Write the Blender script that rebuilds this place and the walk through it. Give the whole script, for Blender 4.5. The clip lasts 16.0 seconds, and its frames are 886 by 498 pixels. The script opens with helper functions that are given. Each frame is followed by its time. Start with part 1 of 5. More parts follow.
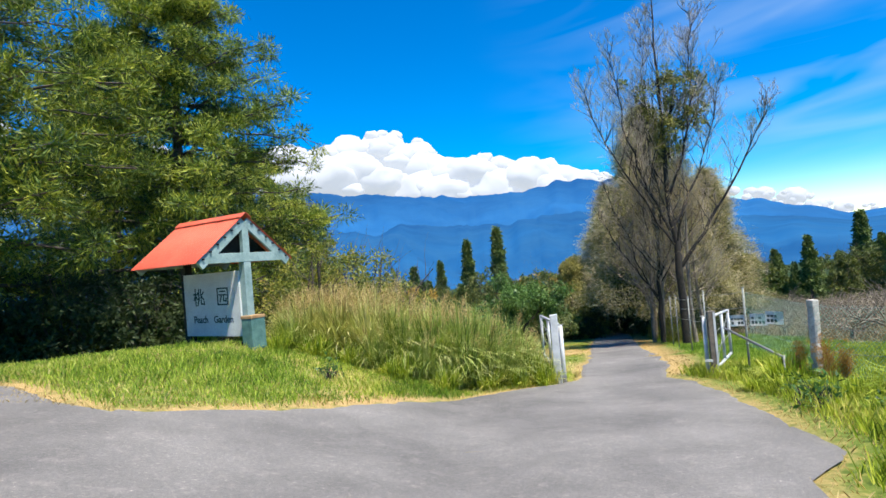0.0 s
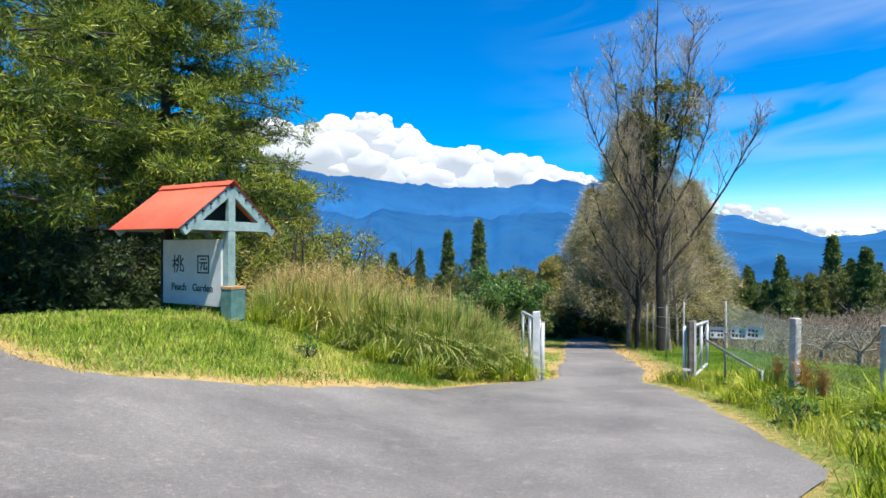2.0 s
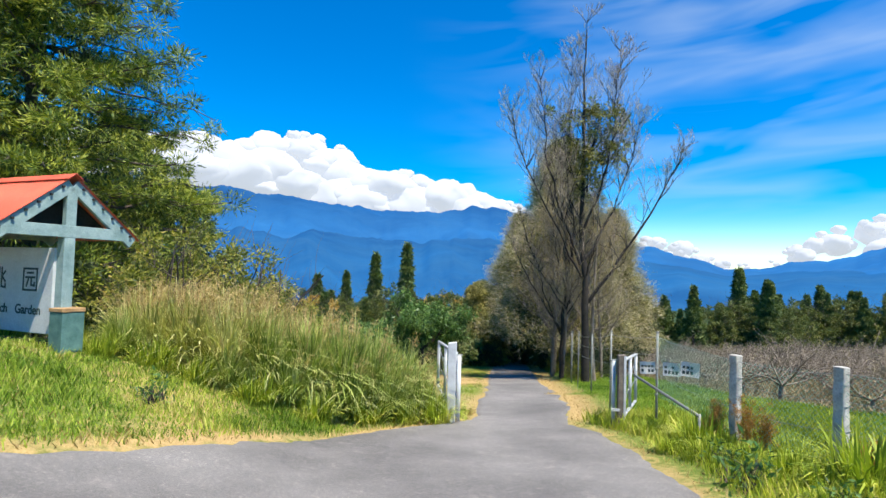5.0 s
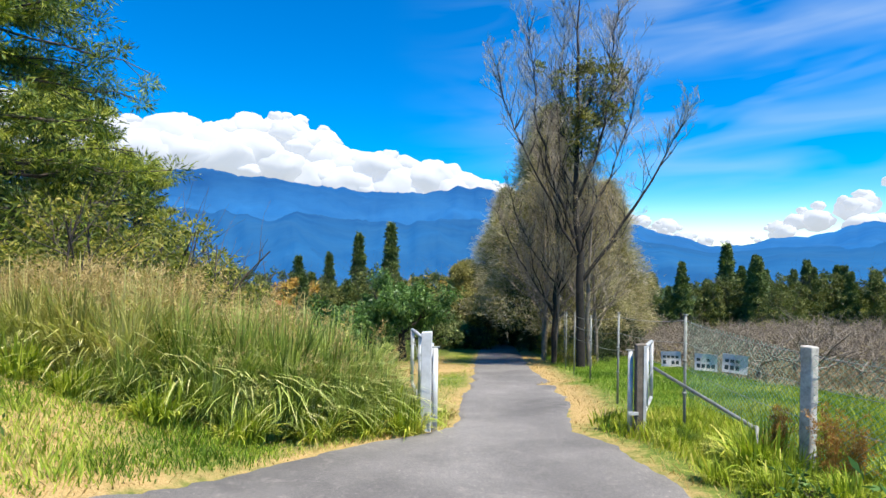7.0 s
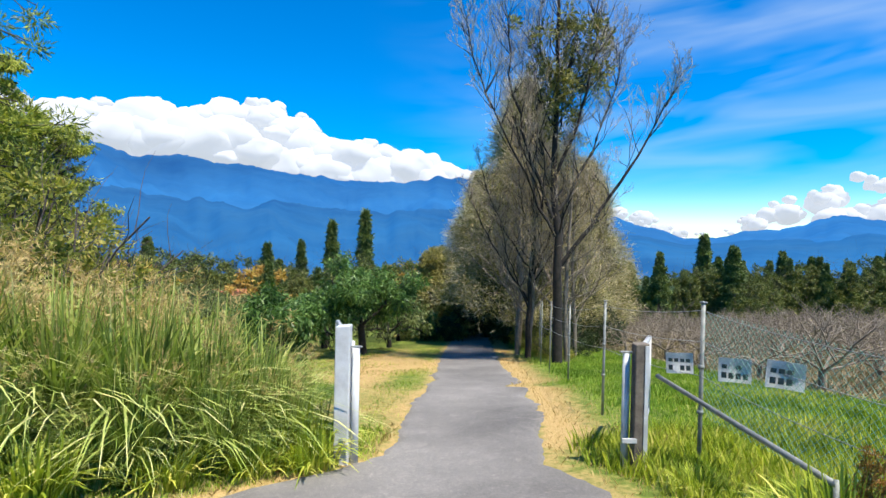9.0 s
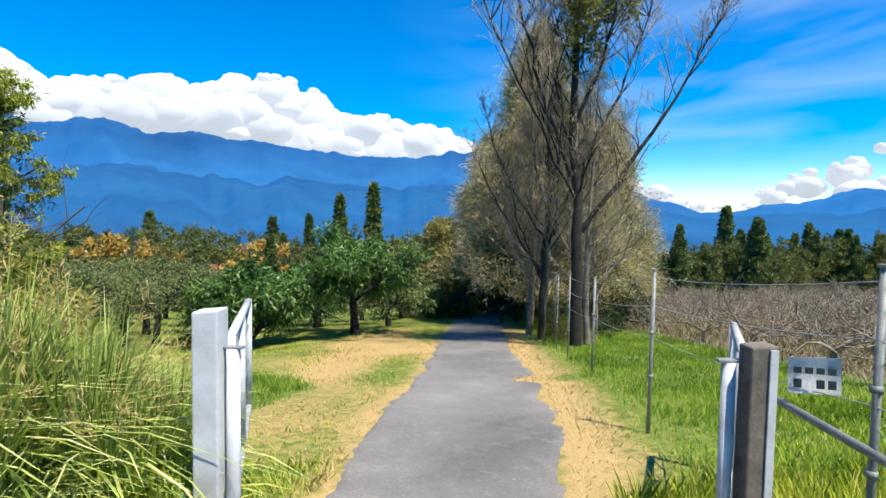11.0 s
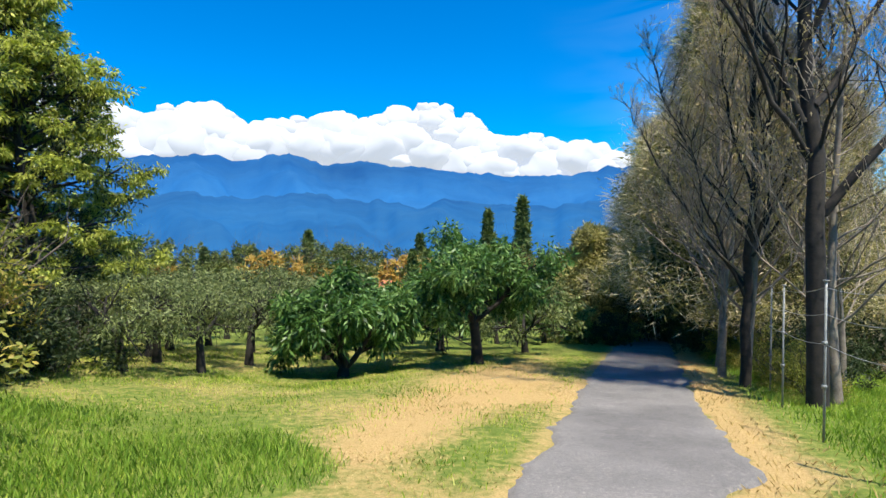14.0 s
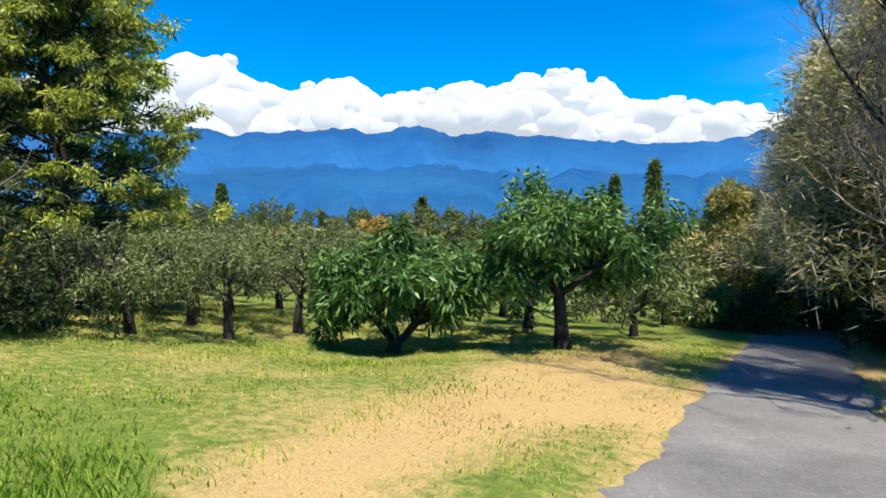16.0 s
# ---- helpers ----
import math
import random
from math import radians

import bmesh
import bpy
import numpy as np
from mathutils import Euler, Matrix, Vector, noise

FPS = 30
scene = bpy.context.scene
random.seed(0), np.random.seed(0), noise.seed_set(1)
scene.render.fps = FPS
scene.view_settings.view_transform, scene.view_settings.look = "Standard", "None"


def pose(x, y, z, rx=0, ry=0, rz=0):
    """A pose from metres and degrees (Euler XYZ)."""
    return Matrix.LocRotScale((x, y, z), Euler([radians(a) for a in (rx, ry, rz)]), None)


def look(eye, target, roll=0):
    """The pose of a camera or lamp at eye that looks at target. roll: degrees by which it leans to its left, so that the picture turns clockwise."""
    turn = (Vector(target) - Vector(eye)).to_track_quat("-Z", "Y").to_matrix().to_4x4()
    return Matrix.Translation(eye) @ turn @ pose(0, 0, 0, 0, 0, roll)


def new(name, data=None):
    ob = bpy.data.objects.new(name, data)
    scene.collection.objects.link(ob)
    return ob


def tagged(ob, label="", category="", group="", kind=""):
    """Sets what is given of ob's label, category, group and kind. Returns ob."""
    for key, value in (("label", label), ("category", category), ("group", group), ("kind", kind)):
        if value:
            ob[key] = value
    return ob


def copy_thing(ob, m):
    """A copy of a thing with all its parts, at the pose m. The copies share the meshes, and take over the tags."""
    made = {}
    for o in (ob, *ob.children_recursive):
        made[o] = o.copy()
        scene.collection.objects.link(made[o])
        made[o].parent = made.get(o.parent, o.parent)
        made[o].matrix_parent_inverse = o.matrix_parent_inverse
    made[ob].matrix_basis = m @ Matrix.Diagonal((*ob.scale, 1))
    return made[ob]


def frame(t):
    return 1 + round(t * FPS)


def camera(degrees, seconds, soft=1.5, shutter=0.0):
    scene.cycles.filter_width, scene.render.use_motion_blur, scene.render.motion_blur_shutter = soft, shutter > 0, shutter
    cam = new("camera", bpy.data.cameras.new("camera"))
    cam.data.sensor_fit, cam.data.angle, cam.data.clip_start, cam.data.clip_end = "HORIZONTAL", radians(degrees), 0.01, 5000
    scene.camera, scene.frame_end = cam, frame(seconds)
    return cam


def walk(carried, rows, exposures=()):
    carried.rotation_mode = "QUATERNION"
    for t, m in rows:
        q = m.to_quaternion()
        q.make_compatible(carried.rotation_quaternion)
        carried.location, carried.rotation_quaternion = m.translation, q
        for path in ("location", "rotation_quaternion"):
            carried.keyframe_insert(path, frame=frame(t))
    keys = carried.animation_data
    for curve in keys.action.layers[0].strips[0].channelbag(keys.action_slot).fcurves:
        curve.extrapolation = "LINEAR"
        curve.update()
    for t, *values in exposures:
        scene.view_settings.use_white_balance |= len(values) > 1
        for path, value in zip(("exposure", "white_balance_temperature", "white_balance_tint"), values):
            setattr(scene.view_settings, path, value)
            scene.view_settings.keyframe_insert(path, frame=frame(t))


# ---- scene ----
cam = camera(78.4, 16.0)
METRES, EYE, TILT, LEAN, TURN = 18.5, 1.45, 0.0, 0.0, 0.0
ROWS = [
    (0.0, 0.0, 0.0, 0.0, 0.09, 1.05, 4.87),
    (0.5, -0.0028, -0.0021, 0.0, 1.23, 2.28, 4.35),
    (1.0, -0.0048, -0.0015, 0.0001, 1.02, 3.04, 3.64),
    (1.5, -0.008, 0.0028, -0.0001, -0.26, 1.95, 1.98),
    (2.0, -0.0112, 0.0088, -0.0015, -2.07, -0.17, -0.16),
    (2.5, -0.0116, 0.0154, -0.0016, -3.88, -0.89, -1.66),
    (3.0, -0.0108, 0.0236, -0.0008, -4.96, -0.29, -2.93),
    (3.5, -0.0074, 0.0311, 0.0002, -5.91, 0.77, -3.55),
    (4.0, 0.0012, 0.046, -0.001, -7.25, 2.49, -3.27),
    (4.5, 0.0097, 0.0651, -0.0009, -8.07, 3.17, -2.47),
    (5.0, 0.0204, 0.095, -0.0049, -9.4, 2.45, -1.62),
    (7.5, 0.0669, 0.2487, -0.0157, -11.01, 0.42, -0.92),
    (8.0, 0.0815, 0.2774, -0.0198, -11.42, 0.53, -1.18),
    (8.5, 0.0982, 0.3113, -0.0248, -12.18, 0.07, -1.29),
    (9.0, 0.1153, 0.3475, -0.0301, -13.03, -0.55, -1.25),
    (11.5, 0.1861, 0.5298, -0.0553, -10.64, -3.66, -0.77),
    (12.0, 0.1973, 0.5679, -0.0614, -9.3, -3.92, -0.8),
    (12.5, 0.2089, 0.6071, -0.0673, -8.41, -3.71, -1.03),
    (13.0, 0.2195, 0.6503, -0.0727, -6.66, -2.47, -1.37),
    (13.5, 0.2302, 0.6948, -0.0794, -2.45, -1.56, -0.72),
    (14.0, 0.2405, 0.7433, -0.0866, 4.51, -1.22, 0.14),
    (14.5, 0.2498, 0.7841, -0.093, 10.66, -1.28, 0.75),
    (15.0, 0.2637, 0.8317, -0.0998, 15.04, -1.88, 0.8),
    (15.5, 0.2776, 0.8821, -0.1071, 16.51, -2.89, 0.32),
    (16.0, 0.2904, 0.9314, -0.1147, 17.73, -4.32, -0.32),
]
walk(cam, [(t, pose(0, 0, EYE, TILT, LEAN, TURN) @ pose(METRES * x, METRES * y, METRES * z, 90 + pitch, roll, yaw)) for t, x, y, z, yaw, pitch, roll in ROWS])


# ---- world, sun ----
SUN_AZ = radians(148)      # clockwise from +y
SUN_EL = radians(64)
world = bpy.data.worlds.new("sky")
scene.world = world
world.use_nodes = True
wn, wl = world.node_tree.nodes, world.node_tree.links
wn.clear()
sky = wn.new("ShaderNodeTexSky")
sky.sky_type = "NISHITA"
sky.sun_disc = False
sky.sun_elevation, sky.sun_rotation = SUN_EL, SUN_AZ
sky.altitude, sky.air_density, sky.dust_density, sky.ozone_density = 600, 1.0, 0.1, 3.0
sat = wn.new("ShaderNodeHueSaturation")
sat.inputs["Hue"].default_value, sat.inputs["Saturation"].default_value = 0.506, 1.85
bg = wn.new("ShaderNodeBackground")
bg.inputs["Strength"].default_value = 0.070
wo = wn.new("ShaderNodeOutputWorld")
wl.new(sky.outputs[0], sat.inputs["Color"])
wl.new(sat.outputs[0], bg.inputs["Color"])
wl.new(bg.outputs[0], wo.inputs["Surface"])

sun_data = bpy.data.lights.new("sun", "SUN")
sun_data.energy, sun_data.angle, sun_data.color = 2.85, radians(0.5), (1.0, 0.94, 0.79)
sun = new("sun", sun_data)
sun_dir = Vector((math.sin(SUN_AZ) * math.cos(SUN_EL), math.cos(SUN_AZ) * math.cos(SUN_EL), math.sin(SUN_EL)))
sun.matrix_world = look(sun_dir * 50, (0, 0, 0))
scene.view_settings.exposure = 1.61


# ---- materials ----
def nodes_of(name):
    m = bpy.data.materials.new(name)
    m.use_nodes = True
    nt = m.node_tree
    return m, nt.nodes, nt.links, nt.nodes["Principled BSDF"]


def ramp_node(nodes, stops):
    r = nodes.new("ShaderNodeValToRGB")
    els = r.color_ramp.elements
    while len(els) < len(stops):
        els.new(0.5)
    for e, (p, c) in zip(els, stops):
        e.position, e.color = p, (*c, 1)
    return r


def noise_node(nodes, links, scale, detail=4.0, rough=0.6, coords="Object"):
    tc = nodes.new("ShaderNodeTexCoord")
    n = nodes.new("ShaderNodeTexNoise")
    n.inputs["Scale"].default_value, n.inputs["Detail"].default_value, n.inputs["Roughness"].default_value = scale, detail, rough
    links.new(tc.outputs[coords], n.inputs["Vector"])
    return n


def bump_from(nodes, links, height, bsdf, strength, distance=0.02):
    b = nodes.new("ShaderNodeBump")
    b.inputs["Strength"].default_value, b.inputs["Distance"].default_value = strength, distance
    links.new(height, b.inputs["Height"])
    links.new(b.outputs[0], bsdf.inputs["Normal"])


def mix_node(nodes, links, fac, a, b, mode="MIX"):
    m = nodes.new("ShaderNodeMix")
    m.data_type, m.blend_type = "RGBA", mode
    for sock, v in ((m.inputs[0], fac), (m.inputs[6], a), (m.inputs[7], b)):
        if isinstance(v, tuple):
            sock.default_value = (*v, 1)
        elif isinstance(v, (int, float)):
            sock.default_value = v
        else:
            links.new(v, sock)
    return m.outputs[2]


def plain(name, col_a, col_b, scale=6.0, rough=0.7, bump=0.3, metal=0.0, fine=60.0, grain=(0.72, 1.12)):
    """A worn surface of two colours, with stains and a fine grain."""
    m, n, l, p = nodes_of(name)
    big, small = noise_node(n, l, scale), noise_node(n, l, fine, 3)
    r = ramp_node(n, [(0.3, col_a), (0.7, col_b)])
    l.new(big.outputs[0], r.inputs[0])
    g = ramp_node(n, [(0.25, (grain[0],) * 3), (0.75, (grain[1],) * 3)])
    l.new(small.outputs[0], g.inputs[0])
    l.new(mix_node(n, l, 1.0, r.outputs[0], g.outputs[0], "MULTIPLY"), p.inputs["Base Color"])
    p.inputs["Roughness"].default_value, p.inputs["Metallic"].default_value = rough, metal
    if bump:
        bump_from(n, l, small.outputs[0], p, bump, 0.006)
    return m


def foliage(name, stops, trans=0.35, scale=0.6, rough=0.55, patch=0.9):
    """Leaves: each leaf its own tint, with broad patches, letting some light through."""
    m, n, l, p = nodes_of(name)
    geo = n.new("ShaderNodeNewGeometry")
    big = noise_node(n, l, scale, 3)
    add = n.new("ShaderNodeMath")
    add.operation = "MULTIPLY_ADD"
    l.new(geo.outputs["Random Per Island"], add.inputs[0])
    add.inputs[1].default_value = 0.6
    sub = n.new("ShaderNodeMath")
    sub.operation = "MULTIPLY_ADD"
    l.new(big.outputs[0], sub.inputs[0])
    sub.inputs[1].default_value, sub.inputs[2].default_value = patch, 0.2 - patch / 2
    l.new(sub.outputs[0], add.inputs[2])
    r = ramp_node(n, stops)
    l.new(add.outputs[0], r.inputs[0])
    l.new(r.outputs[0], p.inputs["Base Color"])
    p.inputs["Roughness"].default_value = rough
    p.inputs["Specular IOR Level"].default_value = 0.3
    t = n.new("ShaderNodeBsdfTranslucent")
    l.new(mix_node(n, l, 1.0, r.outputs[0], (1.3, 1.4, 0.6), "MULTIPLY"), t.inputs[0])
    mx = n.new("ShaderNodeMixShader")
    mx.inputs[0].default_value = trans
    out = n["Material Output"]
    l.new(p.outputs[0], mx.inputs[1])
    l.new(t.outputs[0], mx.inputs[2])
    l.new(mx.outputs[0], out.inputs["Surface"])
    return m


def ground_material():
    m, n, l, p = nodes_of("meadow_soil")
    at = n.new("ShaderNodeAttribute")
    at.attribute_name = "dry"
    n1, n2, n3 = noise_node(n, l, 0.55, 5, 0.65), noise_node(n, l, 7.0, 5, 0.7), noise_node(n, l, 45.0, 3, 0.7)
    green = ramp_node(n, [(0.25, (0.07, 0.11, 0.018)), (0.5, (0.14, 0.185, 0.035)), (0.75, (0.27, 0.27, 0.07))])
    l.new(n2.outputs[0], green.inputs[0])
    straw = ramp_node(n, [(0.25, (0.25, 0.16, 0.06)), (0.5, (0.44, 0.305, 0.13)), (0.8, (0.58, 0.425, 0.21))])
    l.new(n3.outputs[0], straw.inputs[0])
    k = n.new("ShaderNodeMath")
    k.operation = "MULTIPLY_ADD"
    l.new(n2.outputs[0], k.inputs[0])
    k.inputs[1].default_value = 1.0
    l.new(at.outputs["Fac"], k.inputs[2])
    k2 = n.new("ShaderNodeMath")
    k2.operation = "MULTIPLY_ADD"
    l.new(n1.outputs[0], k2.inputs[0])
    k2.inputs[1].default_value = 0.7
    l.new(k.outputs[0], k2.inputs[2])
    edge = n.new("ShaderNodeMapRange")
    edge.inputs[1].default_value, edge.inputs[2].default_value = 1.08, 1.5
    l.new(k2.outputs[0], edge.inputs[0])
    near = mix_node(n, l, edge.outputs[0], green.outputs[0], straw.outputs[0])
    litter = ramp_node(n, [(0.25, (0.10, 0.078, 0.05)), (0.5, (0.20, 0.16, 0.105)), (0.75, (0.29, 0.24, 0.15))])
    l.new(n2.outputs[0], litter.inputs[0])
    fld = n.new("ShaderNodeAttribute")
    fld.attribute_name = "field"
    near = mix_node(n, l, fld.outputs["Fac"], near, litter.outputs[0])
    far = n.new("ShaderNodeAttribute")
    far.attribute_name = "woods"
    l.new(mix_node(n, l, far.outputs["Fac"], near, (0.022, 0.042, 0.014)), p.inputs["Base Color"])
    p.inputs["Roughness"].default_value = 0.95
    p.inputs["Specular IOR Level"].default_value = 0.1
    bump_from(n, l, n3.outputs[0], p, 0.6, 0.03)
    return m


def asphalt_material():
    m, n, l, p = nodes_of("worn_asphalt")
    n1, n2, n3 = noise_node(n, l, 0.5, 4, 0.6), noise_node(n, l, 5.0, 6, 0.7), noise_node(n, l, 140.0, 2, 0.6)
    base = ramp_node(n, [(0.3, (0.115, 0.108, 0.104)), (0.7, (0.25, 0.234, 0.222))])
    l.new(n1.outputs[0], base.inputs[0])
    n4 = noise_node(n, l, 26.0, 4, 0.75)
    speck = ramp_node(n, [(0.30, (0.80, 0.80, 0.81)), (0.56, (1.0, 1.0, 1.0)), (0.64, (1.22, 1.19, 1.16)), (0.71, (2.1, 2.0, 1.9))])
    l.new(n4.outputs[0], speck.inputs[0])
    grain = ramp_node(n, [(0.3, (0.62, 0.62, 0.62)), (0.55, (1.0, 1.0, 1.0)), (0.75, (1.6, 1.55, 1.5))])
    l.new(n3.outputs[0], grain.inputs[0])
    pale = ramp_node(n, [(0.56, (0.0, 0.0, 0.0)), (0.72, (1.0, 1.0, 1.0))])
    l.new(n2.outputs[0], pale.inputs[0])
    c = mix_node(n, l, 1.0, mix_node(n, l, 1.0, base.outputs[0], grain.outputs[0], "MULTIPLY"), speck.outputs[0], "MULTIPLY")
    f = n.new("ShaderNodeMath")
    f.operation = "MULTIPLY"
    l.new(pale.outputs[0], f.inputs[0])
    f.inputs[1].default_value = 0.35
    l.new(mix_node(n, l, f.outputs[0], c, (0.36, 0.32, 0.29)), p.inputs["Base Color"])
    p.inputs["Roughness"].default_value = 0.9
    bump_from(n, l, n3.outputs[0], p, 0.5, 0.008)
    return m


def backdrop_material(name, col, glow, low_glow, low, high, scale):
    """Forested slopes far off, with blue haze painted in as glow, thicker towards the valley."""
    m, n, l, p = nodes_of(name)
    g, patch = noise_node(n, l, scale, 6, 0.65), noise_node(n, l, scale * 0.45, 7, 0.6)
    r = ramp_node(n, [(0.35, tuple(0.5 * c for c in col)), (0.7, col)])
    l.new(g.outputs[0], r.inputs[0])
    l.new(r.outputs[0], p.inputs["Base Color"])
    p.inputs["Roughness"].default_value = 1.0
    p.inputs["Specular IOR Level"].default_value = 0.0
    # Haze is painted as emission, blended by height.
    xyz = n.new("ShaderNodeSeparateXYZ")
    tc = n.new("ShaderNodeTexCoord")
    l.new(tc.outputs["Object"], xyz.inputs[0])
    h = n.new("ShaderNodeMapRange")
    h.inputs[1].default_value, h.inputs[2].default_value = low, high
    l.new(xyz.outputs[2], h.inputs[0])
    haze_glow = mix_node(n, l, h.outputs[0], low_glow, glow)
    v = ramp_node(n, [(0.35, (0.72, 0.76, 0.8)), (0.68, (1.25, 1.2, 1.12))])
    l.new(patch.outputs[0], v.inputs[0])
    l.new(mix_node(n, l, 1.0, haze_glow, v.outputs[0], "MULTIPLY"), p.inputs["Emission Color"])
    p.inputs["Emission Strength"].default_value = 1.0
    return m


M_GROUND, M_ROAD = ground_material(), asphalt_material()
M_BARK = plain("rough_bark", (0.045, 0.036, 0.03), (0.125, 0.10, 0.085), 5, 0.95, 0.8, fine=30)
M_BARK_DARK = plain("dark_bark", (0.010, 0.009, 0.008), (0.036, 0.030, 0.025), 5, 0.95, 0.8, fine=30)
M_BARK_GREY = plain("grey_bark", (0.13, 0.105, 0.085), (0.30, 0.255, 0.20), 4, 0.95, 0.8, fine=35)
M_TWIG = plain("pale_twig", (0.22, 0.18, 0.13), (0.46, 0.39, 0.30), 2, 0.9, 0.0)
M_PINE = foliage("pine_needles", [(0.1, (0.011, 0.028, 0.005)), (0.45, (0.085, 0.138, 0.017)), (0.85, (0.37, 0.395, 0.052))], 0.25, 0.45, 0.55, 1.3)
M_CEDAR = foliage("cedar_needles", [(0.1, (0.05, 0.055, 0.016)), (0.5, (0.23, 0.21, 0.07)), (0.9, (0.50, 0.44, 0.18))], 0.3, 0.5)
# Darker copy of the cedar needles: shade inside the crown painted as colour.
M_CEDAR_SHADE = foliage("cedar_painted_shade", [(0.1, (0.016, 0.022, 0.007)), (0.5, (0.085, 0.09, 0.028)), (0.9, (0.21, 0.20, 0.07))], 0.2, 0.5)
M_SPRAY = foliage("dry_cedar_spray", [(0.1, (0.19, 0.155, 0.09)), (0.5, (0.48, 0.405, 0.26)), (0.9, (0.68, 0.60, 0.43))], 0.2, 0.5)
M_IVY = foliage("olive_clump_leaf", [(0.1, (0.035, 0.04, 0.01)), (0.5, (0.17, 0.165, 0.04)), (0.9, (0.42, 0.38, 0.11))], 0.25, 1.2)
M_WOOD = foliage("far_broadleaf", [(0.1, (0.035, 0.06, 0.016)), (0.5, (0.11, 0.135, 0.032)), (0.9, (0.26, 0.25, 0.07))], 0.25, 0.2)
M_WEED = foliage("dead_weed", [(0.1, (0.13, 0.10, 0.065)), (0.5, (0.27, 0.215, 0.14)), (0.9, (0.40, 0.35, 0.23))], 0.2, 0.5)
M_FAR = foliage("far_needles", [(0.1, (0.028, 0.058, 0.018)), (0.5, (0.085, 0.13, 0.035)), (0.9, (0.19, 0.23, 0.065))], 0.2, 0.3)
M_LEAF = foliage("orchard_leaf", [(0.1, (0.013, 0.038, 0.010)), (0.5, (0.062, 0.14, 0.028)), (0.9, (0.24, 0.36, 0.11))], 0.25, 0.8, 0.38)
M_OLIVE = foliage("olive_leaf", [(0.1, (0.025, 0.042, 0.013)), (0.5, (0.115, 0.145, 0.05)), (0.9, (0.35, 0.39, 0.16))], 0.25, 0.8)
M_LIGHT = foliage("yellow_green_leaf", [(0.1, (0.045, 0.07, 0.012)), (0.5, (0.28, 0.315, 0.048)), (0.9, (0.58, 0.58, 0.14))], 0.38, 0.6)
M_SHRUB = foliage("dry_shrub_leaf", [(0.1, (0.055, 0.08, 0.015)), (0.45, (0.21, 0.23, 0.042)), (0.75, (0.41, 0.36, 0.085)), (0.97, (0.50, 0.31, 0.12))], 0.38, 0.7, 0.55, 1.5)
M_AUTUMN = foliage("autumn_leaf", [(0.1, (0.24, 0.13, 0.03)), (0.5, (0.44, 0.27, 0.06)), (0.9, (0.56, 0.42, 0.13))], 0.35, 0.5)
# Near-black leaves: the shade inside crowns and under trees, put into the colour.
M_LEAF_SHADE = foliage("painted_shade_leaf", [(0.1, (0.012, 0.022, 0.008)), (0.5, (0.03, 0.05, 0.014)), (0.9, (0.07, 0.09, 0.03))], 0.2, 0.8)
M_REED = foliage("reed_blade", [(0.0, (0.05, 0.085, 0.016)), (0.34, (0.19, 0.26, 0.045)), (0.64, (0.40, 0.46, 0.12)), (0.92, (0.68, 0.63, 0.32))], 0.22, 0.9, 0.55, 1.3)
M_GRASS = foliage("grass_blade", [(0.1, (0.08, 0.15, 0.013)), (0.42, (0.23, 0.34, 0.03)), (0.7, (0.43, 0.49, 0.075)), (0.95, (0.60, 0.54, 0.20))], 0.27, 0.55, 0.55, 2.1)
M_VERGE = foliage("sunlit_verge_blade", [(0.1, (0.09, 0.14, 0.012)), (0.4, (0.28, 0.36, 0.03)), (0.7, (0.50, 0.52, 0.07)), (0.95, (0.64, 0.56, 0.18))], 0.27, 0.7, 0.55, 1.6)
M_LUSH = foliage("lush_blade", [(0.1, (0.09, 0.17, 0.018)), (0.5, (0.21, 0.34, 0.04)), (0.9, (0.42, 0.48, 0.10))], 0.4, 0.55, 0.55, 1.5)
M_REED_DRY = foliage("blond_reed", [(0.0, (0.14, 0.15, 0.035)), (0.35, (0.36, 0.37, 0.11)), (0.7, (0.60, 0.56, 0.24)), (0.95, (0.78, 0.70, 0.42))], 0.25, 0.9, 0.55, 1.2)
M_DRYLEAF = foliage("withered_leaf", [(0.1, (0.16, 0.13, 0.07)), (0.5, (0.36, 0.28, 0.15)), (0.9, (0.52, 0.42, 0.24))], 0.3, 0.6)
M_STRAW = foliage("straw_blade", [(0.1, (0.28, 0.19, 0.07)), (0.5, (0.47, 0.34, 0.14)), (0.9, (0.61, 0.47, 0.24))], 0.2, 0.6)
M_RUST = foliage("rusty_dock", [(0.1, (0.26, 0.11, 0.03)), (0.6, (0.46, 0.23, 0.06)), (0.9, (0.58, 0.37, 0.13))], 0.3, 2.0)
M_ROOF = plain("red_roof_sheet", (0.62, 0.10, 0.055), (0.74, 0.15, 0.085), 1.5, 0.5, 0.1)
M_TEAL = plain("weathered_teal_paint", (0.17, 0.27, 0.26), (0.33, 0.44, 0.43), 5, 0.75, 0.4)
M_TEAL_DARK = plain("dark_teal_paint", (0.05, 0.13, 0.12), (0.12, 0.24, 0.21), 6, 0.75, 0.4)
M_BOARD = plain("pale_sign_board", (0.50, 0.52, 0.52), (0.64, 0.66, 0.65), 2.5, 0.55, 0.1)
M_INK = plain("faded_ink", (0.025, 0.05, 0.05), (0.07, 0.10, 0.10), 12, 0.8, 0.0)
# Near-black wood, also used where shade is painted on the sign.
M_DARK_WOOD_SHADE = plain("dark_wood_and_shade", (0.012, 0.012, 0.010), (0.035, 0.03, 0.026), 6, 0.9, 0.4)
M_WHITE = plain("chalky_white_paint", (0.36, 0.36, 0.36), (0.62, 0.64, 0.66), 3, 0.6, 0.12, grain=(0.92, 1.05))
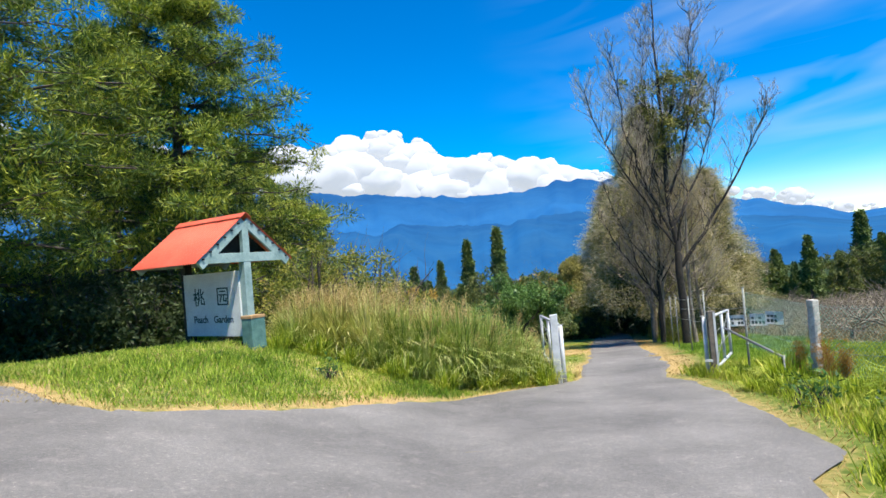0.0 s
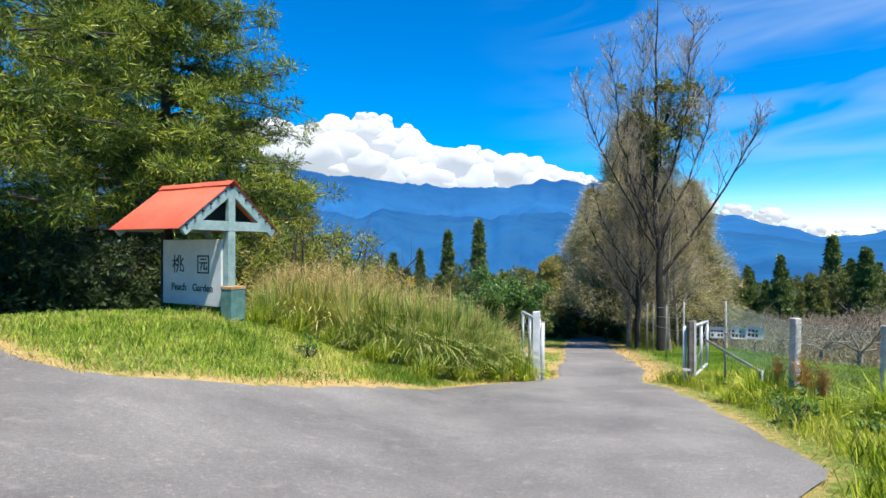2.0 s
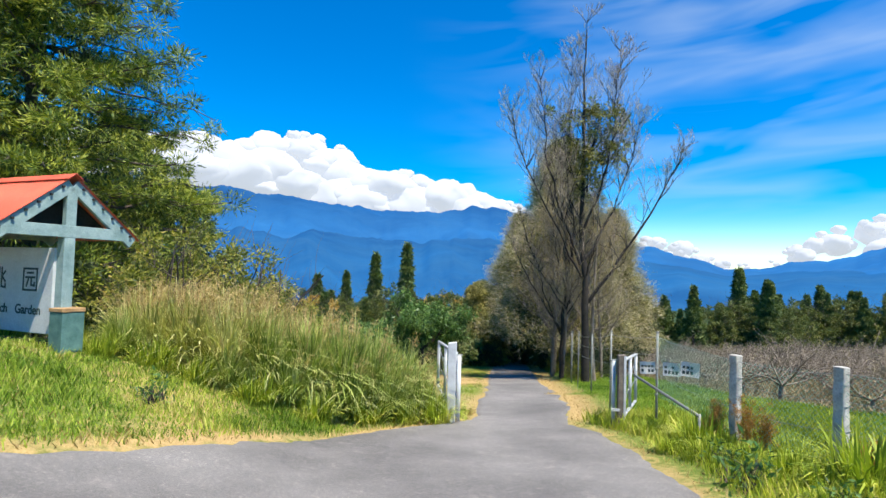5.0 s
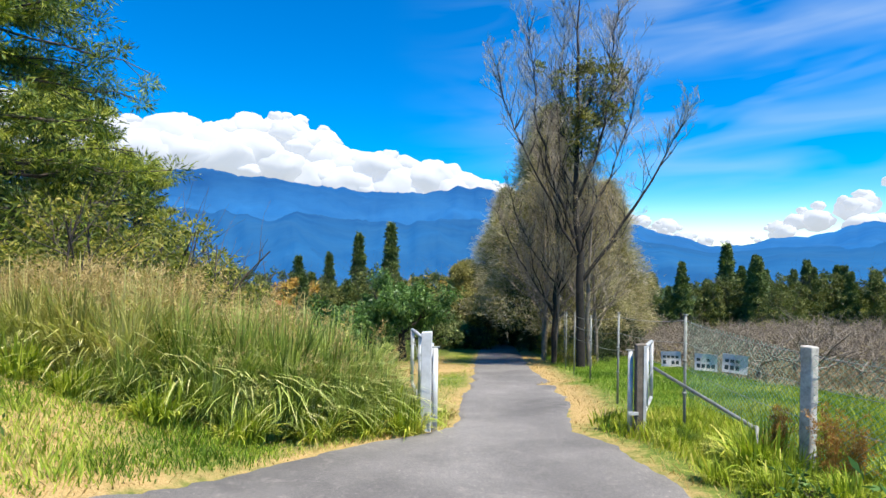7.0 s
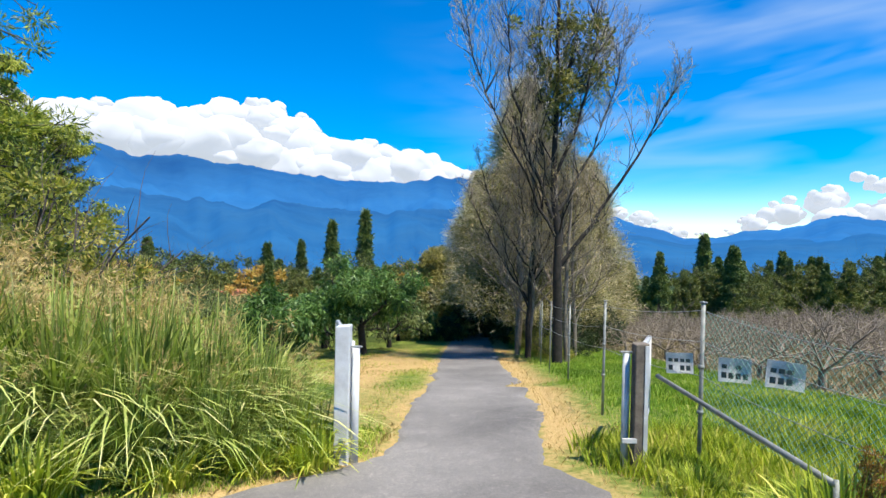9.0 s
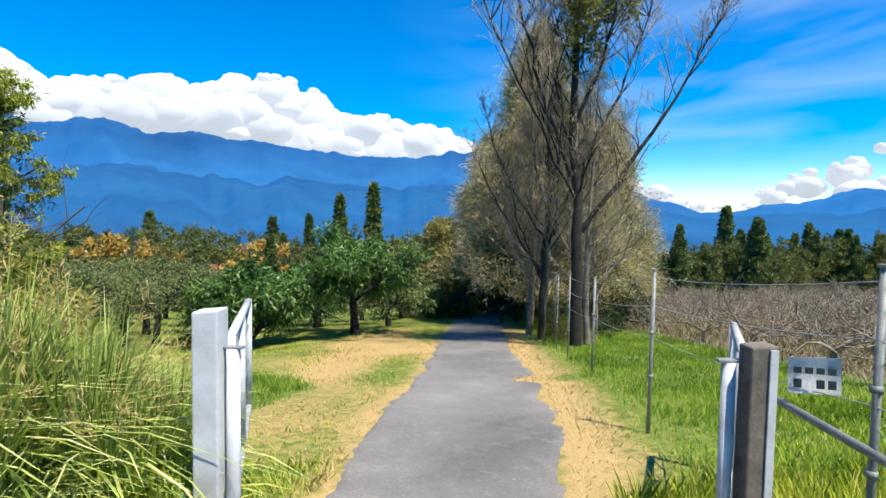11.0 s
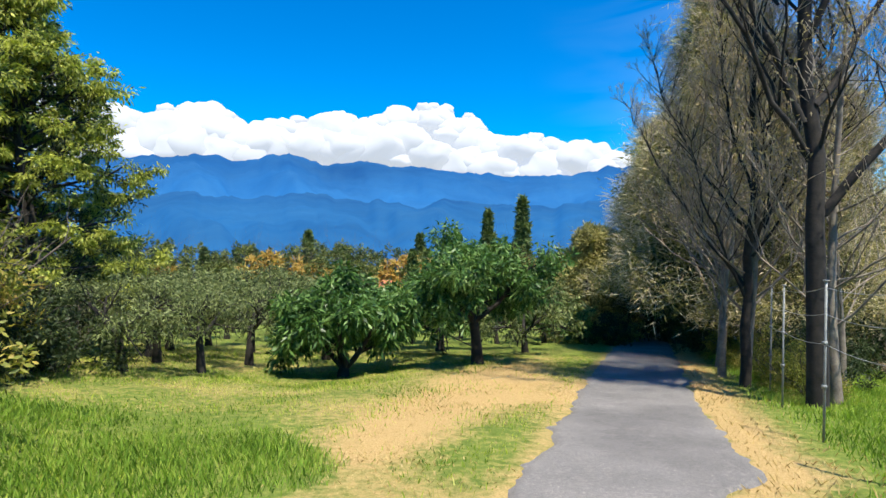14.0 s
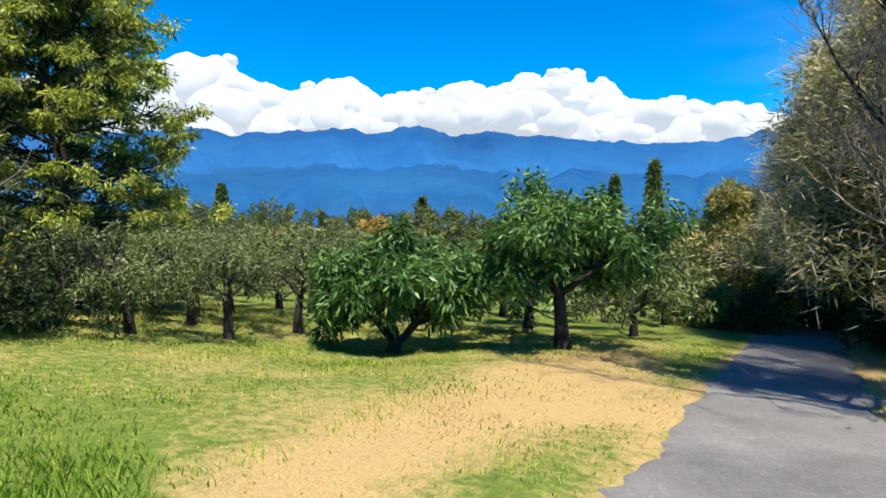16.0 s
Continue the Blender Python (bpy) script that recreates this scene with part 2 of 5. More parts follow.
M_CONC = plain("weathered_concrete", (0.30, 0.28, 0.25), (0.66, 0.64, 0.59), 7, 0.9, 0.6, fine=40)
M_OLDWOOD = plain("old_brown_timber", (0.075, 0.062, 0.05), (0.21, 0.175, 0.14), 6, 0.9, 0.6, fine=40)
M_ZINC = plain("galvanised_steel", (0.17, 0.18, 0.17), (0.32, 0.33, 0.31), 9, 0.6, 0.1, 0.25)
M_WIRE = plain("green_coated_wire", (0.10, 0.30, 0.24), (0.20, 0.44, 0.36), 5, 0.5, 0.0)
M_WIRE_GREY = plain("dull_fence_wire", (0.25, 0.26, 0.26), (0.42, 0.43, 0.42), 5, 0.55, 0.0, 0.5)
M_PAPER = plain("laminated_paper", (0.66, 0.67, 0.67), (0.80, 0.80, 0.79), 5, 0.4, 0.0)
M_WALLRED = plain("far_red_roof", (0.40, 0.13, 0.06), (0.52, 0.19, 0.09), 0.6, 0.8, 0.0)
M_WALL = plain("far_cream_wall", (0.5, 0.46, 0.38), (0.62, 0.58, 0.5), 0.6, 0.8, 0.0)
M_MOUNT = backdrop_material("mountain_haze_glow", (0.018, 0.042, 0.045), (0.003, 0.042, 0.155), (0.004, 0.054, 0.18), 10, 170, 0.004)
M_MOUNT_FAR = backdrop_material("far_mountain_haze_glow", (0.016, 0.040, 0.050), (0.003, 0.042, 0.160), (0.008, 0.07, 0.225), 190, 420, 0.003)
M_CLOUD, _n, _l, _p = nodes_of("self_glowing_cloud")
_p.inputs["Base Color"].default_value = (0.20, 0.20, 0.205, 1)
_p.inputs["Roughness"].default_value = 1.0
_p.inputs["Specular IOR Level"].default_value = 0.0
# Glow stands in for sunlight scattered inside the cloud and lifts its shaded sides.
_p.inputs["Emission Color"].default_value = (0.80, 0.87, 0.97, 1)
_p.inputs["Emission Strength"].default_value = 0.24

# ---- mesh helpers ----
rng = np.random.default_rng(7)


def part(name, bm, material, parent=None, label=""):
    """Links a bmesh or a mesh as one object, under a thing or a part."""
    if isinstance(bm, bmesh.types.BMesh):
        me = bpy.data.meshes.new(name)
        bm.to_mesh(me)
        bm.free()
    else:
        me = bm
    if material is not None and not me.materials:
        me.materials.append(material)
    ob = new(name, me)
    if parent is not None:
        ob.parent = parent
    if label:
        tagged(ob, label)
    return ob


def thing(name, m, label, category, group=""):
    ob = new(name)
    ob.empty_display_size = 0.2
    ob.matrix_world = m
    return tagged(ob, label, category, group)


def polys(name, verts, faces, smooth=False):
    """A mesh from arrays; every face has the same number of corners."""
    verts, faces = np.asarray(verts, np.float32), np.asarray(faces, np.int32)
    me = bpy.data.meshes.new(name)
    k = faces.shape[1]
    me.vertices.add(len(verts))
    me.vertices.foreach_set("co", verts.ravel())
    me.loops.add(faces.size)
    me.loops.foreach_set("vertex_index", faces.ravel())
    me.polygons.add(len(faces))
    me.polygons.foreach_set("loop_start", np.arange(0, faces.size, k, dtype=np.int32))
    if smooth:
        me.polygons.foreach_set("use_smooth", np.ones(len(faces), bool))
    me.update()
    me.validate()
    return me


def unit(v):
    return v / (np.linalg.norm(v, axis=-1, keepdims=True) + 1e-9)


def leaves(name, at, way, length, width):
    """Leaf blades as lozenges: at, way (n, 3); length, width (n,)."""
    at, way = np.asarray(at, float), unit(np.asarray(way, float))
    n = len(at)
    side = unit(np.cross(way, unit(rng.normal(size=(n, 3)))))
    length, width = np.broadcast_to(length, n)[:, None], np.broadcast_to(width, n)[:, None]
    mid = at + way * length * 0.45
    v = np.stack([at, mid + side * width / 2, at + way * length, mid - side * width / 2], 1).reshape(-1, 3)
    return polys(name, v, np.arange(4 * n).reshape(n, 4))


def tubes(name, lines, sides=5):
    """Tapered limbs: each line is (points, radii)."""
    vs, fs, base = [], [], 0
    ang = np.arange(sides) * 2 * np.pi / sides
    for pts, rad in lines:
        pts, rad = np.asarray(pts, float), np.asarray(rad, float)
        d = unit(np.gradient(pts, axis=0))
        ref = np.where(np.abs(d[:, 2:3]) > 0.9, [[1.0, 0, 0]], [[0, 0, 1.0]])
        a = unit(np.cross(d, ref))
        b = np.cross(d, a)
        ring = pts[:, None] + rad[:, None, None] * (np.cos(ang)[None, :, None] * a[:, None] + np.sin(ang)[None, :, None] * b[:, None])
        k = len(pts)
        vs.append(ring.reshape(-1, 3))
        i = np.arange(k - 1)[:, None] * sides
        j = np.arange(sides)[None]
        j2 = (j + 1) % sides
        fs.append((np.stack([i + j, i + j2, i + sides + j2, i + sides + j], -1) + base).reshape(-1, 4))
        base += k * sides
    return polys(name, np.concatenate(vs), np.concatenate(fs), True)


def box(bm, size, m=None, bevel=0.0):
    r = bmesh.ops.create_cube(bm, size=1.0, matrix=(m or Matrix()) @ Matrix.Diagonal((*size, 1)))
    if bevel:
        edges = list({e for v in r["verts"] for e in v.link_edges})
        bmesh.ops.bevel(bm, geom=edges, offset=bevel, segments=2, affect="EDGES", profile=0.5)


def box_part(name, size, m, material, parent, label="", bevel=0.008):
    bm = bmesh.new()
    box(bm, size, m, bevel)
    return part(name, bm, material, parent, label)


def pipe(name, pts, r, material, parent, label="", sides=10):
    """A pipe with closed ends."""
    pts = [Vector(p) for p in pts]
    d0, d1 = (pts[0] - pts[1]).normalized() * 0.001, (pts[-1] - pts[-2]).normalized() * 0.001
    allp = [pts[0] + d0] + pts + [pts[-1] + d1]
    rad = [r * 0.02] + [r] * len(pts) + [r * 0.02]
    me = tubes(name, [([tuple(p) for p in allp], rad)], sides)
    return part(name, me, material, parent, label)


# ---- ground ----
def smooth(a, b, x):
    t = np.clip((x - a) / (b - a), 0, 1)
    return t * t * (3 - 2 * t)


def ground_z(x, y):
    """Height of the sloping ground; works on numbers and arrays."""
    x, y = np.asarray(x, float), np.asarray(y, float)
    far = np.maximum(y - 150, 0)
    z = -0.133 * np.clip(y, -8, 150) - 26 * (1 - np.exp(-far / 200))
    z = z + 1.7 * np.tanh(0.2 * np.maximum(-x, 0) / 1.7) * np.exp(-np.maximum(y - 16, 0) / 9)
    z = z + 0.70 * np.exp(-((x + 4.3) / 3.4) ** 2 - ((y - 11.5) / 4) ** 2)
    z = z - 0.38 * np.exp(-((x + 1.0) / 3.0) ** 2 - ((y - 29.0) / 4) ** 2)
    return z


def gz(x, y):
    return float(ground_z(x, y))


LANE_L = ((-3.9, 6.3), (-3.3, 6.7), (-2.55, 7.1), (-1.74, 7.9), (-0.7, 9.4), (0.1, 10.5), (0.75, 11.4), (1.35, 11.95), (2.1, 12.4), (2.9, 13.05), (3.2, 13.9), (3.85, 16.5), (4.6, 18.6), (5.95, 23.5), (7.5, 29.4), (9.8, 37.4), (16.5, 60))
LANE_R = ((2.2, -8), (2.4, 2.5), (2.75, 4.35), (3.5, 5.0), (3.83, 5.9), (4.1, 6.8), (4.45, 8.2), (4.75, 9.8), (5.0, 11.2), (4.8, 12.2), (5.1, 13.1), (5.55, 14.0), (6.2, 15.8), (6.85, 17.9), (6.98, 18.35), (6.5, 18.65), (6.75, 18.95), (7.25, 19.3), (8.3, 23.9), (9.4, 27.5), (12.4, 37.4), (19, 60))


def left_edge(y):
    p = np.array(LANE_L)
    return np.where(y < 6.3, -60.0, np.interp(y, p[:, 1], p[:, 0]))


def right_edge(y):
    p = np.array(LANE_R)
    return np.interp(y, p[:, 1], p[:, 0])


def apron_top(x):
    """Where the crossing road ends, left of the lane's mouth."""
    return np.interp(x, (-60, -8, -6, -4.75, -3.9), (8.2, 8.0, 7.4, 6.6, 6.3))


def off_road(x, y):
    """Metres off the asphalt, below 0 on it."""
    d = np.maximum(left_edge(y) - x, x - right_edge(y))
    return np.where((x < -3.9) & (y < 9), np.minimum(d, y - apron_top(x)), d)


def lush(x, y):
    """1 on the patch of tall green grass beside the lane, 0 off it."""
    side = np.minimum(1.86 + 0.55 * (y - 16.8), 2.95) - x
    top = 21.4 - 0.9 * np.maximum(x - 1, 0) - y
    return smooth(-0.15, 0.35, side) * smooth(-0.1, 0.5, top) * smooth(14.0, 15.0, y)


def wobble(a, seed, amp):
    return np.array([amp * (noise.noise((v * 0.9, seed, 0)) + 0.6 * noise.noise((v * 3.7, seed, 5)) + 0.3 * noise.noise((v * 9.1, seed, 9))) for v in np.ravel(a)])


def axis(core_a, core_b, step, far, grow=1.22):
    core = np.arange(core_a, core_b + 1e-6, step)
    out, d, v = [], step, 0.0
    while v < far:
        d *= grow
        v += d
        out.append(v)
    out = np.array(out)
    return np.concatenate([core[0] - out[::-1], core, core[-1] + out])


gx, gy = axis(-14, 18, 0.2, 4400), axis(-4, 46, 0.2, 4400)
X, Y = np.meshgrid(gx, gy)
Z = ground_z(X, Y)
bumps = np.array([0.05 * noise.noise((a * 0.5, b * 0.5, 3)) + 0.025 * noise.noise((a * 2.1, b * 2.1, 8)) for a, b in zip(X.ravel(), Y.ravel())]).reshape(X.shape)
edge_d = off_road(X, Y)
Z = Z + bumps * smooth(0.0, 0.8, edge_d) - 0.05 * smooth(0.05, -0.3, edge_d)
nx, ny = len(gx), len(gy)
ii, jj = np.meshgrid(np.arange(nx - 1), np.arange(ny - 1))
q = (jj * nx + ii).ravel()
ground_mesh = polys("ground", np.stack([X, Y, Z], -1).reshape(-1, 3), np.stack([q, q + 1, q + nx + 1, q + nx], -1), True)
verge = np.exp(-np.maximum(edge_d, 0) / 0.35) * 0.5
verge = verge + 0.5 * smooth(1.5, 0.4, edge_d) * smooth(12.0, 13.5, Y) * (X > right_edge(Y))
drift = np.array([noise.noise((a * 0.35, b * 0.22, 21)) for a, b in zip(X.ravel(), Y.ravel())]).reshape(X.shape)
mown = 0.55 * np.exp(-((edge_d - 1.9 - 1.6 * drift) / (1.1 + 0.6 * smooth(18, 24, Y))) ** 2) * smooth(12.5, 14.5, Y) * smooth(34, 27, Y)
field = smooth(-0.5, 0.9, X - (12.2 + 0.22 * np.maximum(Y - 15.5, 0)) + 0.8 * drift).astype(np.float32)
bank = np.where(Y < 13, 0.2 + 0.55 * np.maximum(drift, 0), 0) * smooth(6.0, 7.0, Y)
lawn = bank + 0.31 * smooth(18, 23, Y) * smooth(42, 33, Y) * smooth(0.3, 2.0, edge_d)
dry = (verge + np.where(X < left_edge(Y), (mown + lawn) * (1 - lush(X, Y)), 0)).astype(np.float32)
ground_mesh.attributes.new("field", "FLOAT", "POINT").data.foreach_set("value", field.ravel())
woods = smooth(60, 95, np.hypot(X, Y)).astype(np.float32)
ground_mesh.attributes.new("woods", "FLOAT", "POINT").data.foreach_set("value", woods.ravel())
attr = ground_mesh.attributes.new("dry", "FLOAT", "POINT")
attr.data.foreach_set("value", dry.ravel())
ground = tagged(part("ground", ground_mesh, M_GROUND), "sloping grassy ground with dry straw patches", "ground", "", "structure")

def sheet(A, B):
    """Corners and faces of a grid laid on the ground as asphalt."""
    C = ground_z(A, B) + 0.02
    n0, n1 = A.shape
    ii, jj = np.meshgrid(np.arange(n1 - 1), np.arange(n0 - 1))
    q = (jj * n1 + ii).ravel()
    return np.stack([A, B, C], -1), np.stack([q, q + 1, q + n1 + 1, q + n1], -1)


ry = np.arange(6.3, 60, 0.1)
s = np.linspace(0, 1, 25)[None]
LE, RE = left_edge(ry) + wobble(ry, 1.0, 0.20) * smooth(6.4, 7.5, ry), right_edge(ry) + wobble(ry, 7.0, 0.13) * (1 + 0.7 * smooth(12, 14, ry))
va, fa = sheet(LE[:, None] * (1 - s) + RE[:, None] * s, np.repeat(ry[:, None], 25, 1))
va[:, (0, -1), 2] -= 0.05
ax = np.concatenate([np.arange(-60, -14, 1.0), np.arange(-14, -3.95, 0.15), [-3.9]])
top = apron_top(ax) + wobble(ax, 3.0, 0.12) * smooth(-3.9, -5, ax)
av = np.linspace(0, 1, 60)[:, None]
vb, fb = sheet(np.repeat(ax[None], 60, 0), -8 + av * (top[None] + 8))
vb[-1, :, 2] -= 0.04
cy = -8 + 14.3 * av[:, 0]
cs = np.linspace(0, 1, 40)[None]
cr = right_edge(cy) + wobble(cy, 7.0, 0.13)
vc, fc = sheet(ax[-1] * (1 - cs) + cr[:, None] * cs, np.repeat(cy[:, None], 40, 1))
na, nb = va.shape[0] * va.shape[1], vb.shape[0] * vb.shape[1]
road_mesh = polys("road", np.concatenate([v.reshape(-1, 3) for v in (va, vb, vc)]), np.concatenate([fa, fb + na, fc + na + nb]), True)
road = tagged(part("road", road_mesh, M_ROAD), "worn grey asphalt lane with ragged edges", "road", "", "structure")


# ---- mountains and clouds ----
RIDGE = ((-180, 3.5), (-120, 4.5), (-90, 6.0), (-60, 6.4), (-49, 6.7), (-36, 7.4), (-20, 8.0), (-8, 7.3), (5, 6.3), (12, 6.5), (18, 6.2), (25, 4.6), (30, 3.2), (37, 0.9), (43, 1.9), (49, 2.9), (58, 2.2), (90, 3.4), (130, 3.0), (180, 3.5))


def mountain(name, r0, r1, scale, seed, material, label):
    az = np.arange(-180, 180.01, 0.3)
    p = np.array(RIDGE)
    el = np.interp(az, p[:, 0], p[:, 1]) * scale
    el = el + np.array([0.75 * noise.fractal((math.cos(radians(a)) * 11 + seed, math.sin(radians(a)) * 11, seed), 0.8, 2.0, 7) for a in az]) * np.minimum(1, el / 3)
    k = 40
    t = np.linspace(0, 1, k)
    r = r0 + (r1 - r0) * t
    V = np.zeros((len(az), k, 3))
    for i, a in enumerate(az):
        ca, sa = math.cos(radians(a)), math.sin(radians(a))
        rise = np.array([noise.fractal((sa * 9 + seed + 0.9 * u, ca * 9 + 0.7 * u, u * 1.6), 1.0, 2.1, 6) for u in t])
        h = (t ** 1.15 + 0.20 * rise * np.sin(np.pi * t)) * (r1 * math.tan(radians(el[i])) + 70) - 70
        V[i] = np.stack([sa * r, ca * r, h], -1)
    q = (np.arange(len(az) - 1)[:, None] * k + np.arange(k - 1)[None]).ravel()
    me = polys(name, V.reshape(-1, 3), np.stack([q, q + k, q + k + 1, q + 1], -1), True)
    return tagged(part(name, me, material), label, "mountains", "", "structure")


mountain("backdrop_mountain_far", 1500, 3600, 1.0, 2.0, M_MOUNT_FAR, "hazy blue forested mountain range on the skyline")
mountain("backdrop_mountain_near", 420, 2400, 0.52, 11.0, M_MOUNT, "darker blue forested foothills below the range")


def cloud_bank(name, tops, lift, count, big, seed, label):
    """Heaped white cloud behind the ridge: tops gives its height in degrees over the bearing."""
    r = np.random.default_rng(seed)
    p = np.array(tops)
    bm = bmesh.new()
    bmesh.ops.create_icosphere(bm, subdivisions=3, radius=1.0)
    bm.verts.index_update()
    uv = np.array([v.co for v in bm.verts])
    uf = np.array([[v.index for v in f.verts] for f in bm.faces])
    bm.free()
    vs, fs = [], []
    for c in range(count):
        a = r.uniform(p[0, 0], p[-1, 0])
        top = np.interp(a, p[:, 0], p[:, 1]) + r.normal() * 0.12
        low = np.interp(a, np.array(RIDGE)[:, 0], np.array(RIDGE)[:, 1]) + lift
        size = big * (0.22 + 0.78 * r.random() ** 2.2) * min(1, max(0.25, (top - low) / 5))
        size_deg = math.degrees(size / 4300)
        e = low + (max(top - size_deg, low) - low) * (r.random() ** 0.6)
        d = 4300 + r.uniform(-150, 150) + 60 * (e - low)
        ctr = np.array([math.sin(radians(a)) * d, math.cos(radians(a)) * d, d * math.tan(radians(e))])
        n = np.array([noise.fractal((*(v * 1.5 + c * 3.1),), 1.1, 2.1, 4) for v in uv])
        vs.append(ctr + uv * (size * (1 + 0.27 * n))[:, None] * [1.15, 1.15, 0.85])
        fs.append(uf + len(uv) * c)
    return tagged(part(name, polys(name, np.concatenate(vs), np.concatenate(fs), True), M_CLOUD), label, "clouds", "", "structure")


cloud_bank("backdrop_cloud_1", ((-70, 8), (-58, 10), (-50, 11.5), (-47, 13), (-42.6, 13.9), (-38.3, 14.9), (-35.5, 12.4), (-31.8, 13.1), (-27.3, 13.6), (-25, 11.8), (-22.7, 11.6), (-16.7, 13.4), (-12.4, 12.5), (-8.5, 13.9), (-4, 14.2), (-2.5, 14.0), (-0.7, 11.7), (2, 10.8), (5, 10.8), (9, 10.1), (13.7, 8.7), (17, 7.4), (22, 5.6)), -0.6, 620, 235, 4,
           "heaped white cumulus cloud above the mountain ridge")
cloud_bank("backdrop_cloud_2", ((21, 5.8), (27, 4.6), (33, 3.9), (36, 2.3), (40, 2.2), (44, 4.6), (50, 6.8), (56, 6.2), (64, 4.4)), -0.9, 150, 150, 9,
           "low white clouds over the saddle of the ridge")


def cirrus():
    """A thin veil of streaks, high on the clear side of the sky."""
    az, el = np.meshgrid(np.linspace(0, 88, 67), np.linspace(4, 46, 27))
    ra, re = np.radians(az), np.radians(el)
    V = np.stack([np.sin(ra) * np.cos(re), np.cos(ra) * np.cos(re), np.sin(re)], -1) * 4650
    q = (np.arange(26)[:, None] * 67 + np.arange(66)[None]).ravel()
    me = polys("backdrop_cirrus", V.reshape(-1, 3), np.stack([q, q + 1, q + 68, q + 67], -1), True)
    fade = smooth(4, 34, az) * smooth(4, 9, el) * smooth(46, 30, el) * smooth(88, 74, az)
    for key, val in (("streak_a", az / 10 + el / 16), ("streak_e", el / 1.9 - az / 22), ("veil", fade)):
        me.attributes.new(key, "FLOAT", "POINT").data.foreach_set("value", val.astype(np.float32).ravel())
    m, n, l, p = nodes_of("glowing_thin_cirrus")
    get = []
    for key in ("streak_a", "streak_e", "veil"):
        a = n.new("ShaderNodeAttribute")
        a.attribute_name = key
        get.append(a.outputs["Fac"])
    xyz = n.new("ShaderNodeCombineXYZ")
    l.new(get[0], xyz.inputs[0])
    l.new(get[1], xyz.inputs[1])
    ns = n.new("ShaderNodeTexNoise")
    ns.inputs["Scale"].default_value, ns.inputs["Detail"].default_value, ns.inputs["Distortion"].default_value = 0.55, 3, 0.5
    l.new(xyz.outputs[0], ns.inputs["Vector"])
    rmp = n.new("ShaderNodeMapRange")
    rmp.inputs[1].default_value, rmp.inputs[2].default_value, rmp.inputs[4].default_value = 0.38, 0.80, 0.42
    l.new(ns.outputs[0], rmp.inputs[0])
    mul = n.new("ShaderNodeMath")
    mul.operation = "MULTIPLY"
    l.new(rmp.outputs[0], mul.inputs[0])
    l.new(get[2], mul.inputs[1])
    # Streaks glow by themselves in place of sunlight on thin cloud.
    em = n.new("ShaderNodeEmission")
    em.inputs[0].default_value, em.inputs[1].default_value = (0.75, 0.88, 1.0, 1), 0.34
    tr = n.new("ShaderNodeBsdfTransparent")
    mx = n.new("ShaderNodeMixShader")
    l.new(mul.outputs[0], mx.inputs[0])
    l.new(tr.outputs[0], mx.inputs[1])
    l.new(em.outputs[0], mx.inputs[2])
    l.new(mx.outputs[0], n["Material Output"].inputs["Surface"])
    return tagged(part("backdrop_cirrus", me, m), "thin white cirrus streaks in the blue sky", "clouds", "", "structure")


cirrus()


# ---- trees ----
def branch_lines(r, start, way, length, radius, depth, spread, up, kids, lines, tips, seg=5, wave=0.12, child_len=(0.45, 0.75)):
    pts, d = [np.array(start, float)], unit(np.array(way, float))
    for _ in range(seg):
        d = unit(d + r.normal(size=3) * wave + np.array([0, 0, up * 0.12]))
        pts.append(pts[-1] + d * length / seg)
    rad = np.linspace(radius, radius * 0.45 if depth else radius * 0.2, seg + 1)
    lines.append((pts, rad))
    if depth == 0:
        tips.append((pts[-1], d))
        return
    for k in range(kids):
        t = 0.25 + 0.75 * (k + r.random()) / kids
        i = min(int(t * seg), seg - 1)
        p = pts[i] + (pts[i + 1] - pts[i]) * (t * seg - i)
        side = unit(np.cross(d, r.normal(size=3)))
        w = unit(d * (1 - spread) + side * spread + np.array([0, 0, up * 0.3]))
        branch_lines(r, p, w, length * r.uniform(*child_len) * (1.15 - 0.5 * t), rad[i] * 0.55, depth - 1, spread, up, kids, lines, tips, max(3, seg - 1), wave, child_len)


def crown_leaves(name, centres, radii, per, length, width, droop, r, shell=0.55, flat=1.0):
    """Leaves gathered round cluster centres, turned outwards and hanging by droop."""
    centres, radii = np.asarray(centres, float), np.asarray(radii, float)
    c, rad = np.repeat(centres, per, 0), np.repeat(radii, per)
    d = unit(r.normal(size=(len(c), 3)))
    at = c + d * [1, 1, flat] * (rad * (shell + (1 - shell) * r.random(len(c))) * r.uniform(0.5, 1.0, len(c)))[:, None]
    way = d * 0.8 + r.normal(size=d.shape) * 0.45 + np.array([0, 0, -droop])
    return leaves(name, at, way, length * r.uniform(0.7, 1.3, len(c)), width * r.uniform(0.7, 1.3, len(c)))


